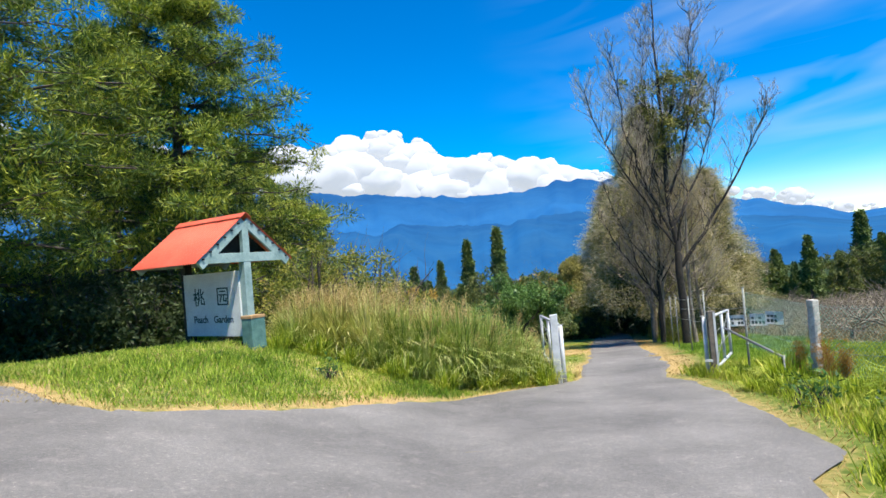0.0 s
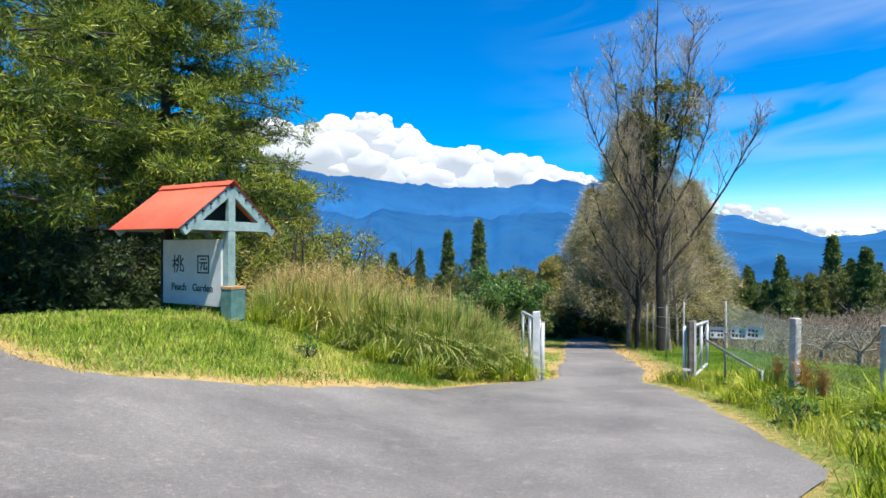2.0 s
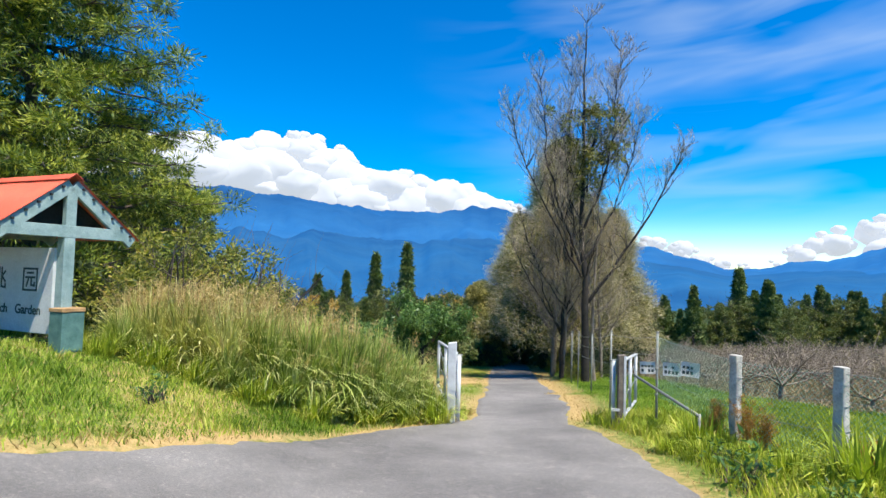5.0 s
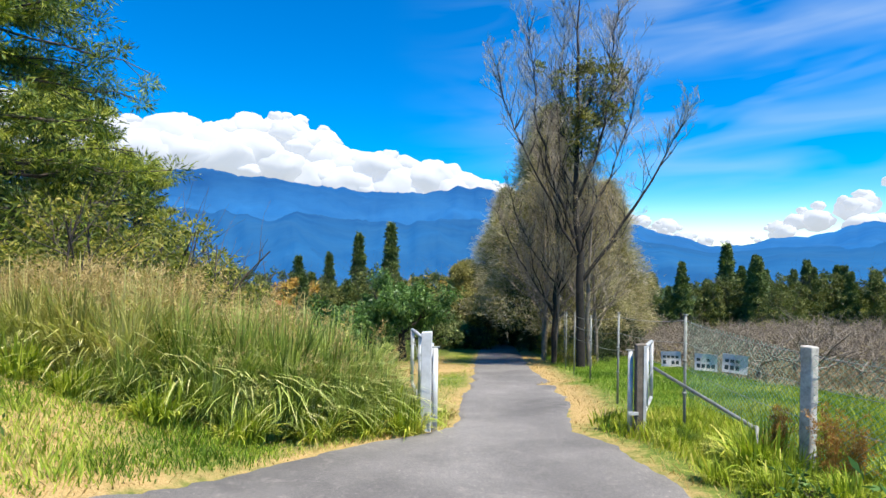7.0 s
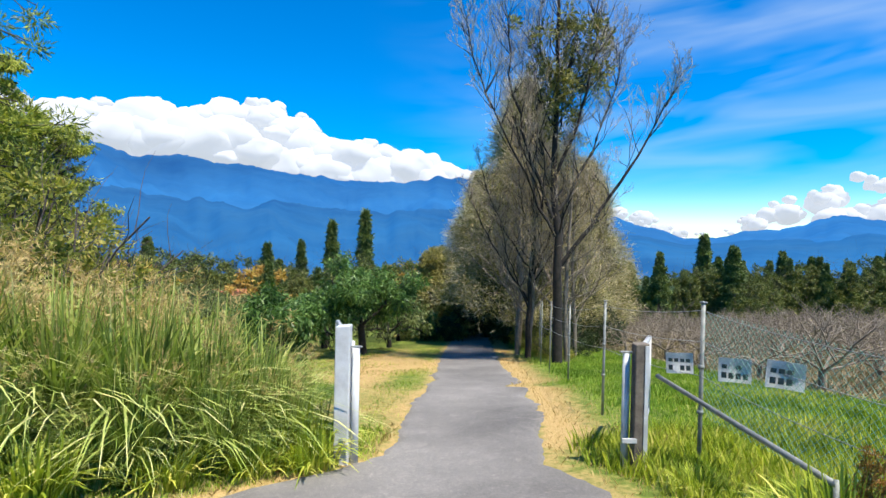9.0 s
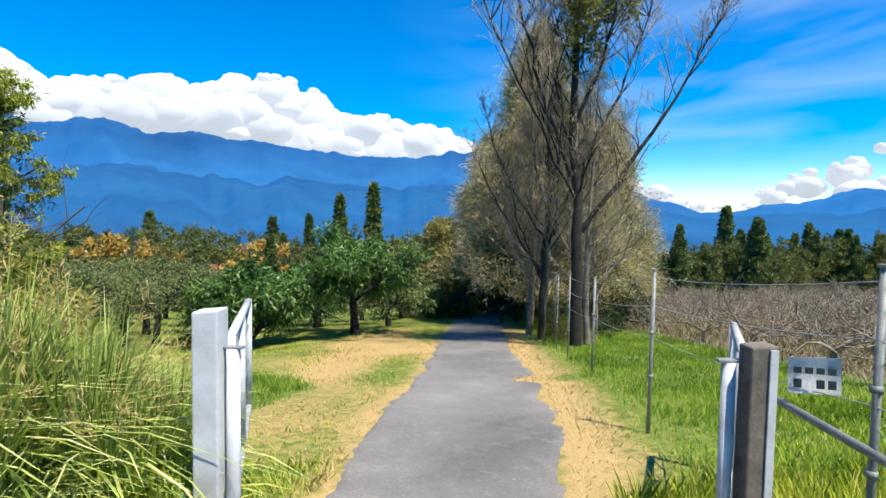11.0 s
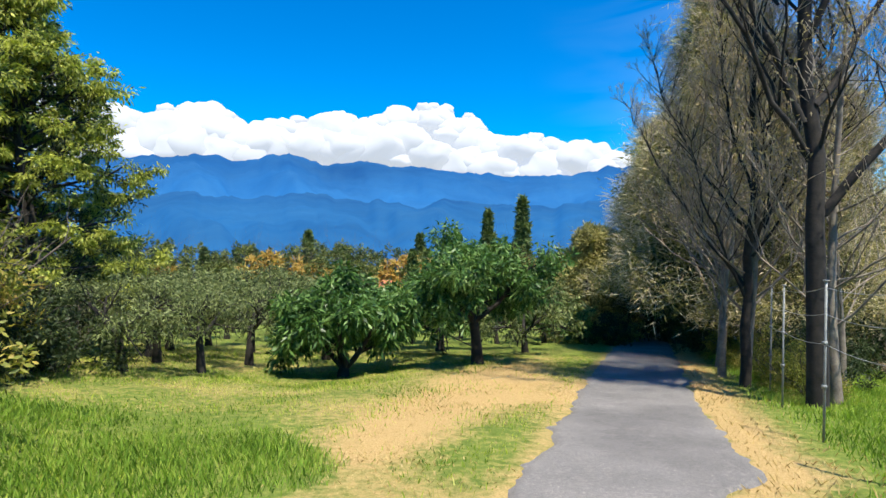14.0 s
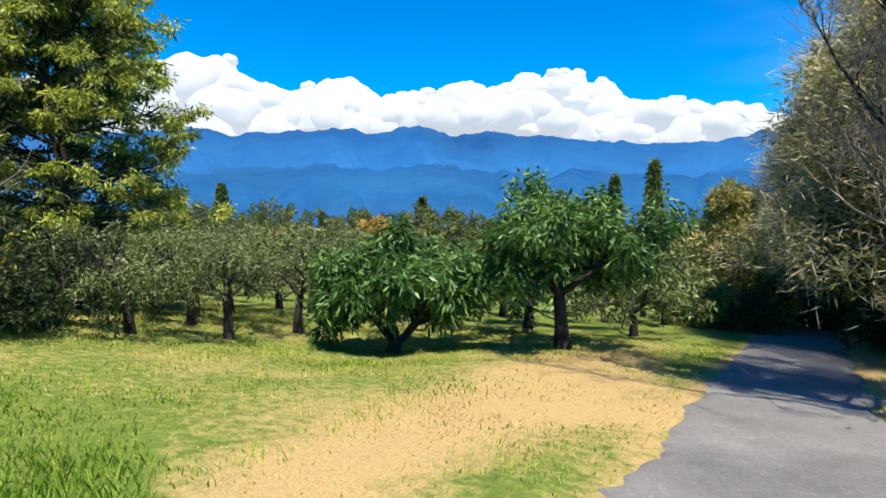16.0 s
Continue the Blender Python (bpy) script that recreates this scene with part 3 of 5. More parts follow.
def pine_tree(seed, height, spread, label, low=0.08, per=46, mat=None, clump=0.62):
    """A broad conifer: trunk, whorled limbs and hanging tufts of needles."""
    r = np.random.default_rng(seed)
    t = thing("pine_tree", Matrix(), label, "tree", "tall conifers by the sign")
    zs = np.linspace(-0.4, height, 14)
    axis_pts = np.stack([0.12 * np.sin(zs * 0.5 + seed), 0.12 * np.cos(zs * 0.4), zs], -1)
    part("trunk", tubes("trunk", [(axis_pts, np.interp(zs, [-0.4, 0.6, height], [0.38, 0.28, 0.04]))], 9), M_BARK, t)
    lines, cs, rs = [], [], []
    inner = []
    for z in np.arange(height * low, height * 0.98, 0.46):
        u = (z / height - low) / (1 - low)
        reach = spread * (0.52 + 0.48 * math.sin(math.pi * min(u + 0.12, 1))) * (1 - u ** 3) + 0.35
        for k in range(6):
            a = r.uniform(0, 2 * math.pi)
            ln = reach * r.uniform(0.7, 1.1)
            w = np.array([math.cos(a), math.sin(a), r.uniform(-0.05, 0.32)])
            n = 7
            pts = [np.array([0, 0, z]) + w * ln * q / n + np.array([0, 0, -0.12 * ln * (q / n) ** 2 + 0.05 * r.normal()]) for q in range(n + 1)]
            lines.append((pts, np.linspace(0.07 * (1 - u) + 0.02, 0.012, n + 1)))
            side = np.array([-w[1], w[0], 0.0])
            for q in range(2, n + 1):
                swing = side * r.normal() * 0.13 * ln * (1 - 0.5 * q / n)
                c = pts[q] + swing + r.normal(size=3) * [0.1, 0.1, 0.12]
                lines.append(([pts[q - 1], pts[q - 1] * 0.4 + c * 0.6, c], [0.018, 0.012, 0.006]))
                (cs if q > 2 else inner).append(c)
                if q > 2:
                    rs.append(clump * r.uniform(0.85, 1.45) * (1 - 0.35 * u))
    part("branchwork", tubes("branchwork", lines, 4), M_BARK, t)
    part("crown", crown_leaves("crown", cs, rs, per, 0.22, 0.032, -0.05, r, 0.25, 0.62), mat or M_PINE, t)
    # Inner tufts coloured dark to paint the shade between the limbs.
    part("inner_crown", crown_leaves("inner_crown", inner, np.full(len(inner), 0.55), 50, 0.25, 0.04, 0.2, r, 0.3, 0.7), M_LEAF_SHADE, t, "inner needles with shade painted as dark green")
    return t


def cone_tree(name, seed, height, spread, label, category, mat, per, tufts, length, width, group="", taper=1.0, low=0.05):
    """A narrow conifer in a rough cone of tufts."""
    r = np.random.default_rng(seed)
    t = thing(name, Matrix(), label, category, group)
    part("trunk", tubes("trunk", [([(0, 0, -0.6), (0, 0, height * 0.5), (0, 0, height * 0.97)], [height * 0.022, height * 0.014, 0.02])], 7), M_BARK, t)
    u = r.random(tufts) ** 1.25
    z = height * (low + (1 - low) * u)
    reach = spread * (1 - u ** 1.1) ** taper * (0.75 + 0.25 * np.sin(z * 2.3 + seed)) + 0.04 * spread
    a = r.uniform(0, 2 * np.pi, tufts)
    k = reach * (0.45 + 0.55 * r.random(tufts) ** 0.4)
    cs = np.stack([np.cos(a) * k, np.sin(a) * k, z], -1)
    part("crown", crown_leaves("crown", cs, spread * r.uniform(0.14, 0.30, tufts) * (1.1 - 0.6 * u), per, length, width, 0.1, r, 0.3), mat, t)
    return t


def orchard_tree(seed, height, spread, label, mat, per=34, ltr=0.17, bare=0.0, low=0.15, rise=(0.25, 1.1)):
    """A low spreading fruit tree: short crooked trunk, forked limbs, long hanging leaves."""
    r = np.random.default_rng(seed)
    t = thing("orchard_tree", Matrix(), label, "fruit tree", "fruit trees of the orchard")
    lines, tips = [], []
    fork = np.array([0.1 * r.normal(), 0.1 * r.normal(), height * low])
    trunk = [(0, 0, -0.25), tuple(fork * [0.4, 0.4, 0.5]), tuple(fork)]
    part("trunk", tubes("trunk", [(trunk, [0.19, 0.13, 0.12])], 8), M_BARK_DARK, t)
    for k in range(5):
        a = 2 * math.pi * (k + r.uniform(-0.3, 0.3)) / 5
        w = (math.cos(a), math.sin(a), r.uniform(*rise))
        branch_lines(r, fork, w, spread * r.uniform(0.75, 1.1), 0.07, 2, 0.6, 0.3, 5, lines, tips, 5, 0.16)
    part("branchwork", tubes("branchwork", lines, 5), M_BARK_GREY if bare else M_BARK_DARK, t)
    cs = np.array([p for p, d in tips])
    mids = np.array([pts[len(pts) // 2] for pts, _ in lines[1:]])
    cs = np.concatenate([cs, mids])
    cs = cs[cs[:, 2] > height * (low + 0.02)]
    cs[:, 2] = np.minimum(cs[:, 2], height)
    part("crown", crown_leaves("crown", cs, np.full(len(cs), 0.36) * r.uniform(0.7, 1.3, len(cs)), per, ltr, ltr * 0.27, 0.65, r, 0.2), mat, t)
    return t


def shrub(name, seed, height, spread, mat, label, category="shrub", per=60, n=60, length=0.11, group="", bark=None):
    r = np.random.default_rng(seed)
    t = thing(name, Matrix(), label, category, group)
    lines, tips = [], []
    for k in range(9):
        a = r.uniform(0, 2 * math.pi)
        branch_lines(r, (0.1 * r.normal(), 0.1 * r.normal(), -0.2), (math.cos(a) * 0.5, math.sin(a) * 0.5, 1), height * r.uniform(0.7, 1.0), 0.025, 1, 0.5, 0.3, 5, lines, tips, 5, 0.14)
    part("stemwork", tubes("stemwork", lines, 4), bark or M_BARK, t)
    d = unit(r.normal(size=(n, 3)))
    d[:, 2] = np.abs(d[:, 2])
    cs = d * (r.random((n, 1)) ** 0.4) * [spread, spread, height * 0.92]
    part("foliage", crown_leaves("foliage", cs, 0.34 * r.uniform(0.6, 1.4, n), per, length, length * 0.35, 0.1, r, 0.2), mat, t)
    return t


def at(x, y, turn=0.0, scale=1.0, dz=0.0):
    return pose(x, y, gz(x, y) + dz, 0, 0, turn) @ Matrix.Scale(scale, 4)


def place(ob, x, y, turn=0.0, scale=1.0, dz=0.0):
    ob.matrix_world = at(x, y, turn, scale, dz)
    return ob


def again(ob, x, y, turn=0.0, scale=1.0, dz=0.0, label=""):
    o = copy_thing(ob, pose(x, y, gz(x, y) + dz, 0, 0, turn))
    o.scale = (scale, scale, scale)
    if label:
        tagged(o, label)
    return o


# tall conifers by the sign
pine_a = place(pine_tree(1, 15.5, 5.2, "tall dense green conifer rising behind the roofed sign", 0.05, 175), -9.1, 19.6)
pine_b = place(pine_tree(2, 14.0, 5.0, "broad green conifer at the edge of the road bank", 0.15, 175), -12.4, 12.9)
again(pine_a, -14.5, 24.0, 140, 1.0)
# Undergrowth whose dark leaf colour holds the shade of the conifers.
hedge = place(shrub("painted_shade_bush", 31, 2.6, 1.7, M_LEAF_SHADE, "leafy undergrowth with tree shade painted into its dark leaves", "bush", 55, 80, 0.15, "undergrowth by the sign"), -6.4, 15.2)
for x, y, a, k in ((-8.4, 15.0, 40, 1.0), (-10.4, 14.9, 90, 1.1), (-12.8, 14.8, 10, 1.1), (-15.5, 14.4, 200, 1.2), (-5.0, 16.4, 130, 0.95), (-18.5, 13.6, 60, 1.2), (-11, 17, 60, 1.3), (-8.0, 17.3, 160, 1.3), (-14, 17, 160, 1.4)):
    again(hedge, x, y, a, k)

# olive-brown shrubs behind the tall grass
bush = place(shrub("wild_shrub", 41, 2.9, 1.6, M_SHRUB, "olive and russet wild shrub behind the tall grass", "shrub", 90, 110, 0.10, "wild shrubs on the bank"), -3.7, 15.2, 0, 1.2)
for x, y, a, k in ((-2.2, 15.8, 60, 1.25), (-1.3, 16.6, 150, 1.05), (-4.6, 17.0, 200, 1.35), (-0.1, 16.2, 20, 0.55), (-2.2, 17.8, 100, 1.2), (-3.9, 19.2, 250, 1.15), (-5.0, 21.4, 310, 1.4), (-3.3, 17.6, 20, 1.4), (-5.6, 20.6, 80, 1.55)):
    again(bush, x, y, a, k)


def side_tree():
    """A big loose broadleaf tree: forked trunk, spreading limbs and layered hanging sprays down to the grass."""
    r = np.random.default_rng(61)
    t = thing("leafy_tree", Matrix(), "big spreading tree with yellow-green hanging leaves", "tree")
    lines, tips = [], []
    zs = np.linspace(-0.3, 9.2, 12)
    part("trunk", tubes("trunk", [(np.stack([0.2 * np.sin(zs * 0.6), 0.1 * np.abs(zs) ** 0.5 * np.cos(zs * 0.6), zs], -1), np.linspace(0.26, 0.03, 12))], 8), M_BARK_DARK, t)
    for k, z in enumerate(np.arange(1.3, 9.1, 0.17)):
        a = 2.4 * k + r.uniform(-0.5, 0.5)
        ln = np.interp(z, (1.3, 2.6, 4.4, 5.6, 7.0, 9.1), (2.7, 2.9, 2.6, 3.0, 2.2, 0.7)) * r.uniform(0.6, 1.12)
        rise = np.interp(z, (1.3, 4.0, 9.0), (-0.05, 0.3, 0.9))
        branch_lines(r, (0.1 * math.sin(z), 0, z), (math.cos(a), math.sin(a), rise), ln, 0.055, 1, 0.5, 0.05, 7, lines, tips, 6, 0.13)
    part("branchwork", tubes("branchwork", lines, 4), M_BARK_DARK, t)
    outer = np.array([p for p, _ in tips] + [pts[-1] for pts, _ in lines])
    inner = np.array([pts[len(pts) // 2] for pts, _ in lines])
    part("crown", crown_leaves("crown", outer, 0.40 * r.uniform(0.5, 1.3, len(outer)), 64, 0.17, 0.05, 0.75, r, 0.2, 0.6), M_LIGHT, t)
    # Shade within the crown painted as a layer of dark leaves.
    part("inner_crown", crown_leaves("inner_crown", inner, np.full(len(inner), 0.5), 26, 0.17, 0.05, 0.5, r, 0.2, 0.7), M_LEAF_SHADE, t, "inner leaves with painted shade")
    return t


leafy = place(side_tree(), -7.5, 27.0, 40, 0.86)
again(leafy, -10.4, 29.2, 130, 1.22)
# Dark bushes added as the shaded underside of the leafy tree.
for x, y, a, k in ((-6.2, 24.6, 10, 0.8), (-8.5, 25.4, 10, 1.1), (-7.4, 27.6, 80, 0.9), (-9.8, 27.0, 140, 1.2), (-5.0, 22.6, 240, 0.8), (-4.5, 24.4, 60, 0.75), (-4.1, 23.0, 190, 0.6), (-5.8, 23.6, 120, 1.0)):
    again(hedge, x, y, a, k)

# the orchard
tree_a = place(orchard_tree(71, 3.0, 1.75, "round dark-green fruit tree with long leaves to the ground", M_LEAF, 74, 0.18, 0.0, 0.05, (0.2, 2.2)), 0.3, 29.2, 0, 1.38)
tree_b = place(orchard_tree(72, 3.9, 1.95, "leafy green fruit tree with a leaning trunk", M_LEAF, 60, 0.18, 0.0, 0.27, (0.3, 1.9)), 4.2, 30.6, 0, 1.22)
tree_c = place(orchard_tree(73, 3.0, 2.2, "gnarled grey-green fruit tree with a thin crown", M_OLIVE, 19, 0.14, 0.0, 0.40), -3.0, 27.4, 0, 0.76)
for x, y, a, k in ((-3.9, 25.6, 80, 0.72), (-4.6, 28.0, 160, 0.78), (-2.9, 30.0, 240, 0.85), (-5.6, 29.2, 300, 0.8), (-6.4, 31.6, 30, 0.95), (-4.0, 32.6, 300, 1.0), (-8.6, 29.4, 130, 1.0), (-1.2, 32.5, 200, 0.95)):
    again(tree_c, x, y, a, k)
far_green = place(orchard_tree(74, 3.4, 2.1, "leafy fruit tree in a far row of the orchard", M_LEAF, 18, 0.26, 0.0, 0.2), 2.6, 35.5, 0, 1.2)
far_olive = place(orchard_tree(75, 3.2, 2.2, "grey-green fruit tree in a far row of the orchard", M_OLIVE, 14, 0.22, 0.0, 0.25), -6.6, 34.6, 0, 0.95)
for n, (x, y) in enumerate(((-1.4, 36), (6.0, 35.4), (-11.5, 35), (-3.8, 38.5), (0.8, 40), (5.0, 40.2), (7.4, 41.6), (-8.3, 39.5), (-13, 41), (-15.5, 36), (3, 45), (-2, 45.5), (6.8, 47), (-7, 46), (-18, 43), (-12, 48), (-20, 33), (-24, 40), (-5, 53), (2, 54), (9, 55), (-16, 55), (-26, 50), (-14, 29), (-20, 62), (-9, 62), (-1, 63), (7, 63))):
    again((far_green, far_olive)[n % 2], x, y, 77 * n, 0.88 + 0.06 * (n % 5))


# bare trees by the lane
def bare_tree(seed, height, reach, n, bark, label, depth=2, withered=0):
    r = np.random.default_rng(seed)
    t = thing("bare_tree", Matrix(), label, "tree", "leafless trees by the lane")
    lines, tips = [], []
    zs = np.linspace(-0.5, height, 14)
    stem = np.stack([0.15 * np.sin(zs * 0.45), 0.1 * np.sin(zs * 0.7 + 1), zs], -1)
    k = height / 15
    part("trunk", tubes("trunk", [(stem, np.interp(zs, [-0.5, 0.5, height * 0.4, height], [0.24 * k, 0.18 * k, 0.12 * k, 0.02]))], 9), bark, t)
    for z in np.linspace(height * 0.17, height * 0.97, n):
        a = r.uniform(0, 2 * math.pi)
        base = [np.interp(z, zs, stem[:, c]) for c in range(3)]
        ln = min((height * 1.06 - z) * r.uniform(0.32, 0.5), reach)
        rise = r.uniform(0.35, 1.1)
        branch_lines(r, base, (math.cos(a), math.sin(a), rise), ln, 0.05 * k * (1.15 - z / height), depth, 0.45, 0.75, 4, lines, tips, 6, 0.13, (0.45, 0.75))
    part("branchwork", tubes("branchwork", [q for q in lines if q[1][0] > 0.014], 4), bark, t)
    part("twigwork", tubes("twigwork", [(p, np.maximum(q, 0.0045)) for p, q in lines if q[0] <= 0.014], 3), M_TWIG, t)
    if withered:
        cs = np.array([p for p, _ in tips])
        part("withered_leaves", crown_leaves("withered_leaves", cs, np.full(len(cs), 0.2), withered, 0.10, 0.03, 0.5, r, 0.1), M_DRYLEAF, t)
    return t


def leader(r, pts, radius, wave=0.05):
    """A long limb through a few joints, rounded and slightly crooked."""
    p = np.array(pts, float)
    d = np.concatenate([[0], np.cumsum(np.linalg.norm(np.diff(p, axis=0), axis=1))])
    u = np.linspace(0, d[-1], 14)
    q = np.stack([np.interp(u, d, p[:, c]) for c in range(3)], -1)
    q[1:-1] = (q[:-2] + 2 * q[1:-1] + q[2:]) / 4
    q[1:-1] += r.normal(size=(12, 3)) * wave
    return q, np.linspace(radius, 0.012, 14)


def tall_bare_tree():
    """Two dark stems from one foot, long limbs sweeping up and out, and a haze of twigs."""
    r = np.random.default_rng(5)
    t = thing("bare_tree", Matrix(), "tall leafless tree with dark forked stems and fine upswept twigs", "tree", "leafless trees by the lane")
    main = leader(r, [(0, 0, -0.5), (0, 0, 1.5), (-0.12, 0, 4), (-0.2, 0.1, 8), (-0.25, 0, 12), (-0.2, 0, 15.6)], 0.19)
    part("trunk", tubes("trunk", [main], 9), M_BARK_DARK, t)
    limbs = [main,
             leader(r, [(-0.05, 0, 2.8), (-0.45, 0.3, 5.0), (-0.75, 0.3, 10), (-0.7, 0.4, 14.2)], 0.13),
             leader(r, [(0.05, 0, 3.4), (1.3, -0.2, 5.2), (2.8, -0.4, 7.4), (4.0, -0.6, 10.0)], 0.09),
             leader(r, [(-0.1, 0, 5.3), (1.1, 0.5, 7.0), (2.2, 0.8, 9.2), (2.9, 1.0, 11.6)], 0.07),
             leader(r, [(-0.2, 0, 6.5), (0.6, -0.5, 9.0), (0.9, -0.7, 11.5), (1.1, -0.6, 14.2)], 0.06),
             leader(r, [(-0.3, 0, 5.0), (-1.3, 0.1, 7.5), (-1.9, 0.2, 10), (-2.2, 0.2, 13.0)], 0.07),
             leader(r, [(-0.2, 0, 4.4), (-2.0, -0.4, 7.2), (-3.2, -0.6, 9.4), (-3.7, -0.6, 11.2)], 0.05),
             leader(r, [(0, 0, 3.0), (0.8, 1.5, 5.4), (1.5, 2.6, 8.5)], 0.06)]
    lines, tips = [], []
    for k, (q, rad) in enumerate(limbs):
        top = q[-1, 2]
        for i in range(3, 14):
            for _ in range(4 if q[i, 2] > 8 else 1 + i % 2):
                if q[i, 2] < 3.3:
                    continue
                a = r.uniform(0, 2 * math.pi)
                d = unit(q[min(i + 1, 13)] - q[i - 1])
                w = d * 0.6 + np.array([math.cos(a), math.sin(a), 0.55]) * 0.75
                ln = min(3.0, 0.9 + 0.26 * (top - q[i, 2])) * r.uniform(0.55, 1.1)
                branch_lines(r, q[i], w, ln, max(rad[i] * 0.33, 0.016), 3, 0.42, 0.6, 3, lines, tips, 5, 0.13, (0.45, 0.8))
    part("limbwork", tubes("limbwork", limbs[2:], 6), M_BARK_DARK, t)
    part("branchwork", tubes("branchwork", [q for q in lines if q[1][0] > 0.009], 4), M_BARK_DARK, t)
    part("twigwork", tubes("twigwork", [(p, np.maximum(q, 0.0052)) for p, q in lines if q[0] <= 0.009], 3), M_TWIG, t)
    return t


bare = place(tall_bare_tree(), 10.3, 23.8)
again(bare, 10.2, 26.3, 150, 0.66, 0, "leaning leafless tree behind the tall one")
nest_r = np.random.default_rng(15)
mistle = thing("mistletoe_clump", pose(10.15, 23.7, 7.2), "thick olive clump of leaves high in the leafless tree", "mistletoe")
part("foliage", crown_leaves("foliage", np.concatenate([nest_r.normal(size=(44, 3)) * [0.78, 0.7, 0.8] + [0.3, 0, 0.4], nest_r.normal(size=(26, 3)) * [0.32, 0.32, 0.9] + [-0.05, 0, -1.0]]), nest_r.uniform(0.2, 0.5, 70), 80, 0.18, 0.055, -0.1, nest_r, 0.2), M_IVY, mistle)
part("stemwork", tubes("stemwork", [([(0.05, 0, -2.2), (0.1, 0.05, -0.8), tuple(nest_r.normal(size=3) * 0.5 + [0.2, 0, 0.6])], [0.03, 0.022, 0.008]) for _ in range(14)], 4), M_BARK_DARK, mistle)
grey = place(bare_tree(6, 9.0, 3.0, 38, M_BARK_GREY, "smaller pale tree with a few withered leaves before the cedars", 2, 6), 10.3, 26.4)
again(grey, 10.9, 24.2, 130, 0.9)
again(grey, 12.0, 26.0, 220, 0.8)
again(grey, 11.4, 30.6, 300, 1.15)
again(grey, 12.9, 32.2, 20, 1.2)
again(grey, 10.6, 28.2, 70, 0.9)

# cedars over the lane
def cedar_tree(seed, height, spread, label, tufts):
    """A rough conical conifer in winter: inner green with painted shade under a shell of dry grey-brown sprays."""
    r = np.random.default_rng(seed)
    t = thing("cedar_tree", Matrix(), label, "tree", "cedars over the lane")
    part("trunk", tubes("trunk", [([(0, 0, -0.6), (0.1, 0, height * 0.5), (0, 0, height * 0.97)], [height * 0.022, height * 0.014, 0.02])], 8), M_BARK_GREY, t)
    low = 0.13
    u = r.random(tufts) ** 1.2
    z = height * (low + (1 - low) * u)
    a = r.uniform(0, 2 * np.pi, tufts)
    lobes = 0.72 + 0.28 * np.sin(3 * a + z * 1.1 + seed) * np.cos(z * 2.1 + 2 * a)
    reach = spread * (1 - u) ** 0.85 * lobes + 0.05 * spread
    way = np.stack([np.cos(a), np.sin(a), np.zeros(tufts)], -1)
    tip = way * reach[:, None] + np.stack([0 * z, 0 * z, z + 0.12 * reach], -1)
    n = 260
    limbs = [([(0, 0, z[i] - 0.25 * reach[i]), tip[i] * [0.5, 0.5, 1] - [0, 0, 0.08 * reach[i]], tip[i]], [0.05 * (1.1 - u[i]), 0.03, 0.008]) for i in range(n)]
    part("branchwork", tubes("branchwork", limbs, 4), M_BARK_GREY, t)
    core = tip * [0.66, 0.66, 1] - [0, 0, 0.3]
    # Inner needles take the darkened copy, so the crown's shade is painted in.
    part("inner_crown", crown_leaves("inner_crown", core, spread * 0.15 * (1.15 - 0.6 * u), 16, 0.34, 0.08, 0.25, r, 0.2), M_CEDAR_SHADE, t, "inner needles with shade painted as dark green")
    part("crown", crown_leaves("crown", tip, spread * 0.14 * (1.15 - 0.6 * u), 18, 0.26, 0.05, 0.2, r, 0.2), M_CEDAR, t)
    c = np.repeat(tip, 17, 0) + r.normal(size=(tufts * 17, 3)) * 0.33
    w = np.repeat(way, 17, 0) + r.normal(size=(tufts * 17, 3)) * 0.7 + [0, 0, 0.15]
    part("dry_sprays", leaves("dry_sprays", c, w, r.uniform(0.25, 0.75, len(c)), r.uniform(0.014, 0.034, len(c))), M_SPRAY, t, "dry grey-brown twig sprays")
    return t


cedar = place(cedar_tree(81, 14.8, 5.0, "large brownish-green cedar with a rough conical crown", 1500), 13.5, 35.4)
for x, y, a, k in ((15.0, 40.5, 120, 0.9), (17.2, 35.0, 200, 0.7), (14.4, 46.5, 250, 0.85), (13.8, 30.8, 300, 0.55)):
    again(cedar, x, y, a, k)
# Small cedars added to shut out daylight at the lane's far end.
small_cedar = place(cone_tree("cedar_tree", 82, 6.2, 2.5, "small dense cedar at the edge of the lane", "tree", M_CEDAR, 30, 420, 0.30, 0.07, "cedars over the lane", 0.6, 0.03), 9.9, 43.6)
for x, y, a, k in ((11.2, 48.5, 40, 1.1), (12.6, 53, 90, 1.2), (16.6, 49.5, 140, 1.2), (18.6, 55, 200, 1.3), (14.2, 58, 250, 1.3)):
    again(small_cedar, x, y, a, k)
# Dark bushes added to paint the deep shade under and beyond the cedars.
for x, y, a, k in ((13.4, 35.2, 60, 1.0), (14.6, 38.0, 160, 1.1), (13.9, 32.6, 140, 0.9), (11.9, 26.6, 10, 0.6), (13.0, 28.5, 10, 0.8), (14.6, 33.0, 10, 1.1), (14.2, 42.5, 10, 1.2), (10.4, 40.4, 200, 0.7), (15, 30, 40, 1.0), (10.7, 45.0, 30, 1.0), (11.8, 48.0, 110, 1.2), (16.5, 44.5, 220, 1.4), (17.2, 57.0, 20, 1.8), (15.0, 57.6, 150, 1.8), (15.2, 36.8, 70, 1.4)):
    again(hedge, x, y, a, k)

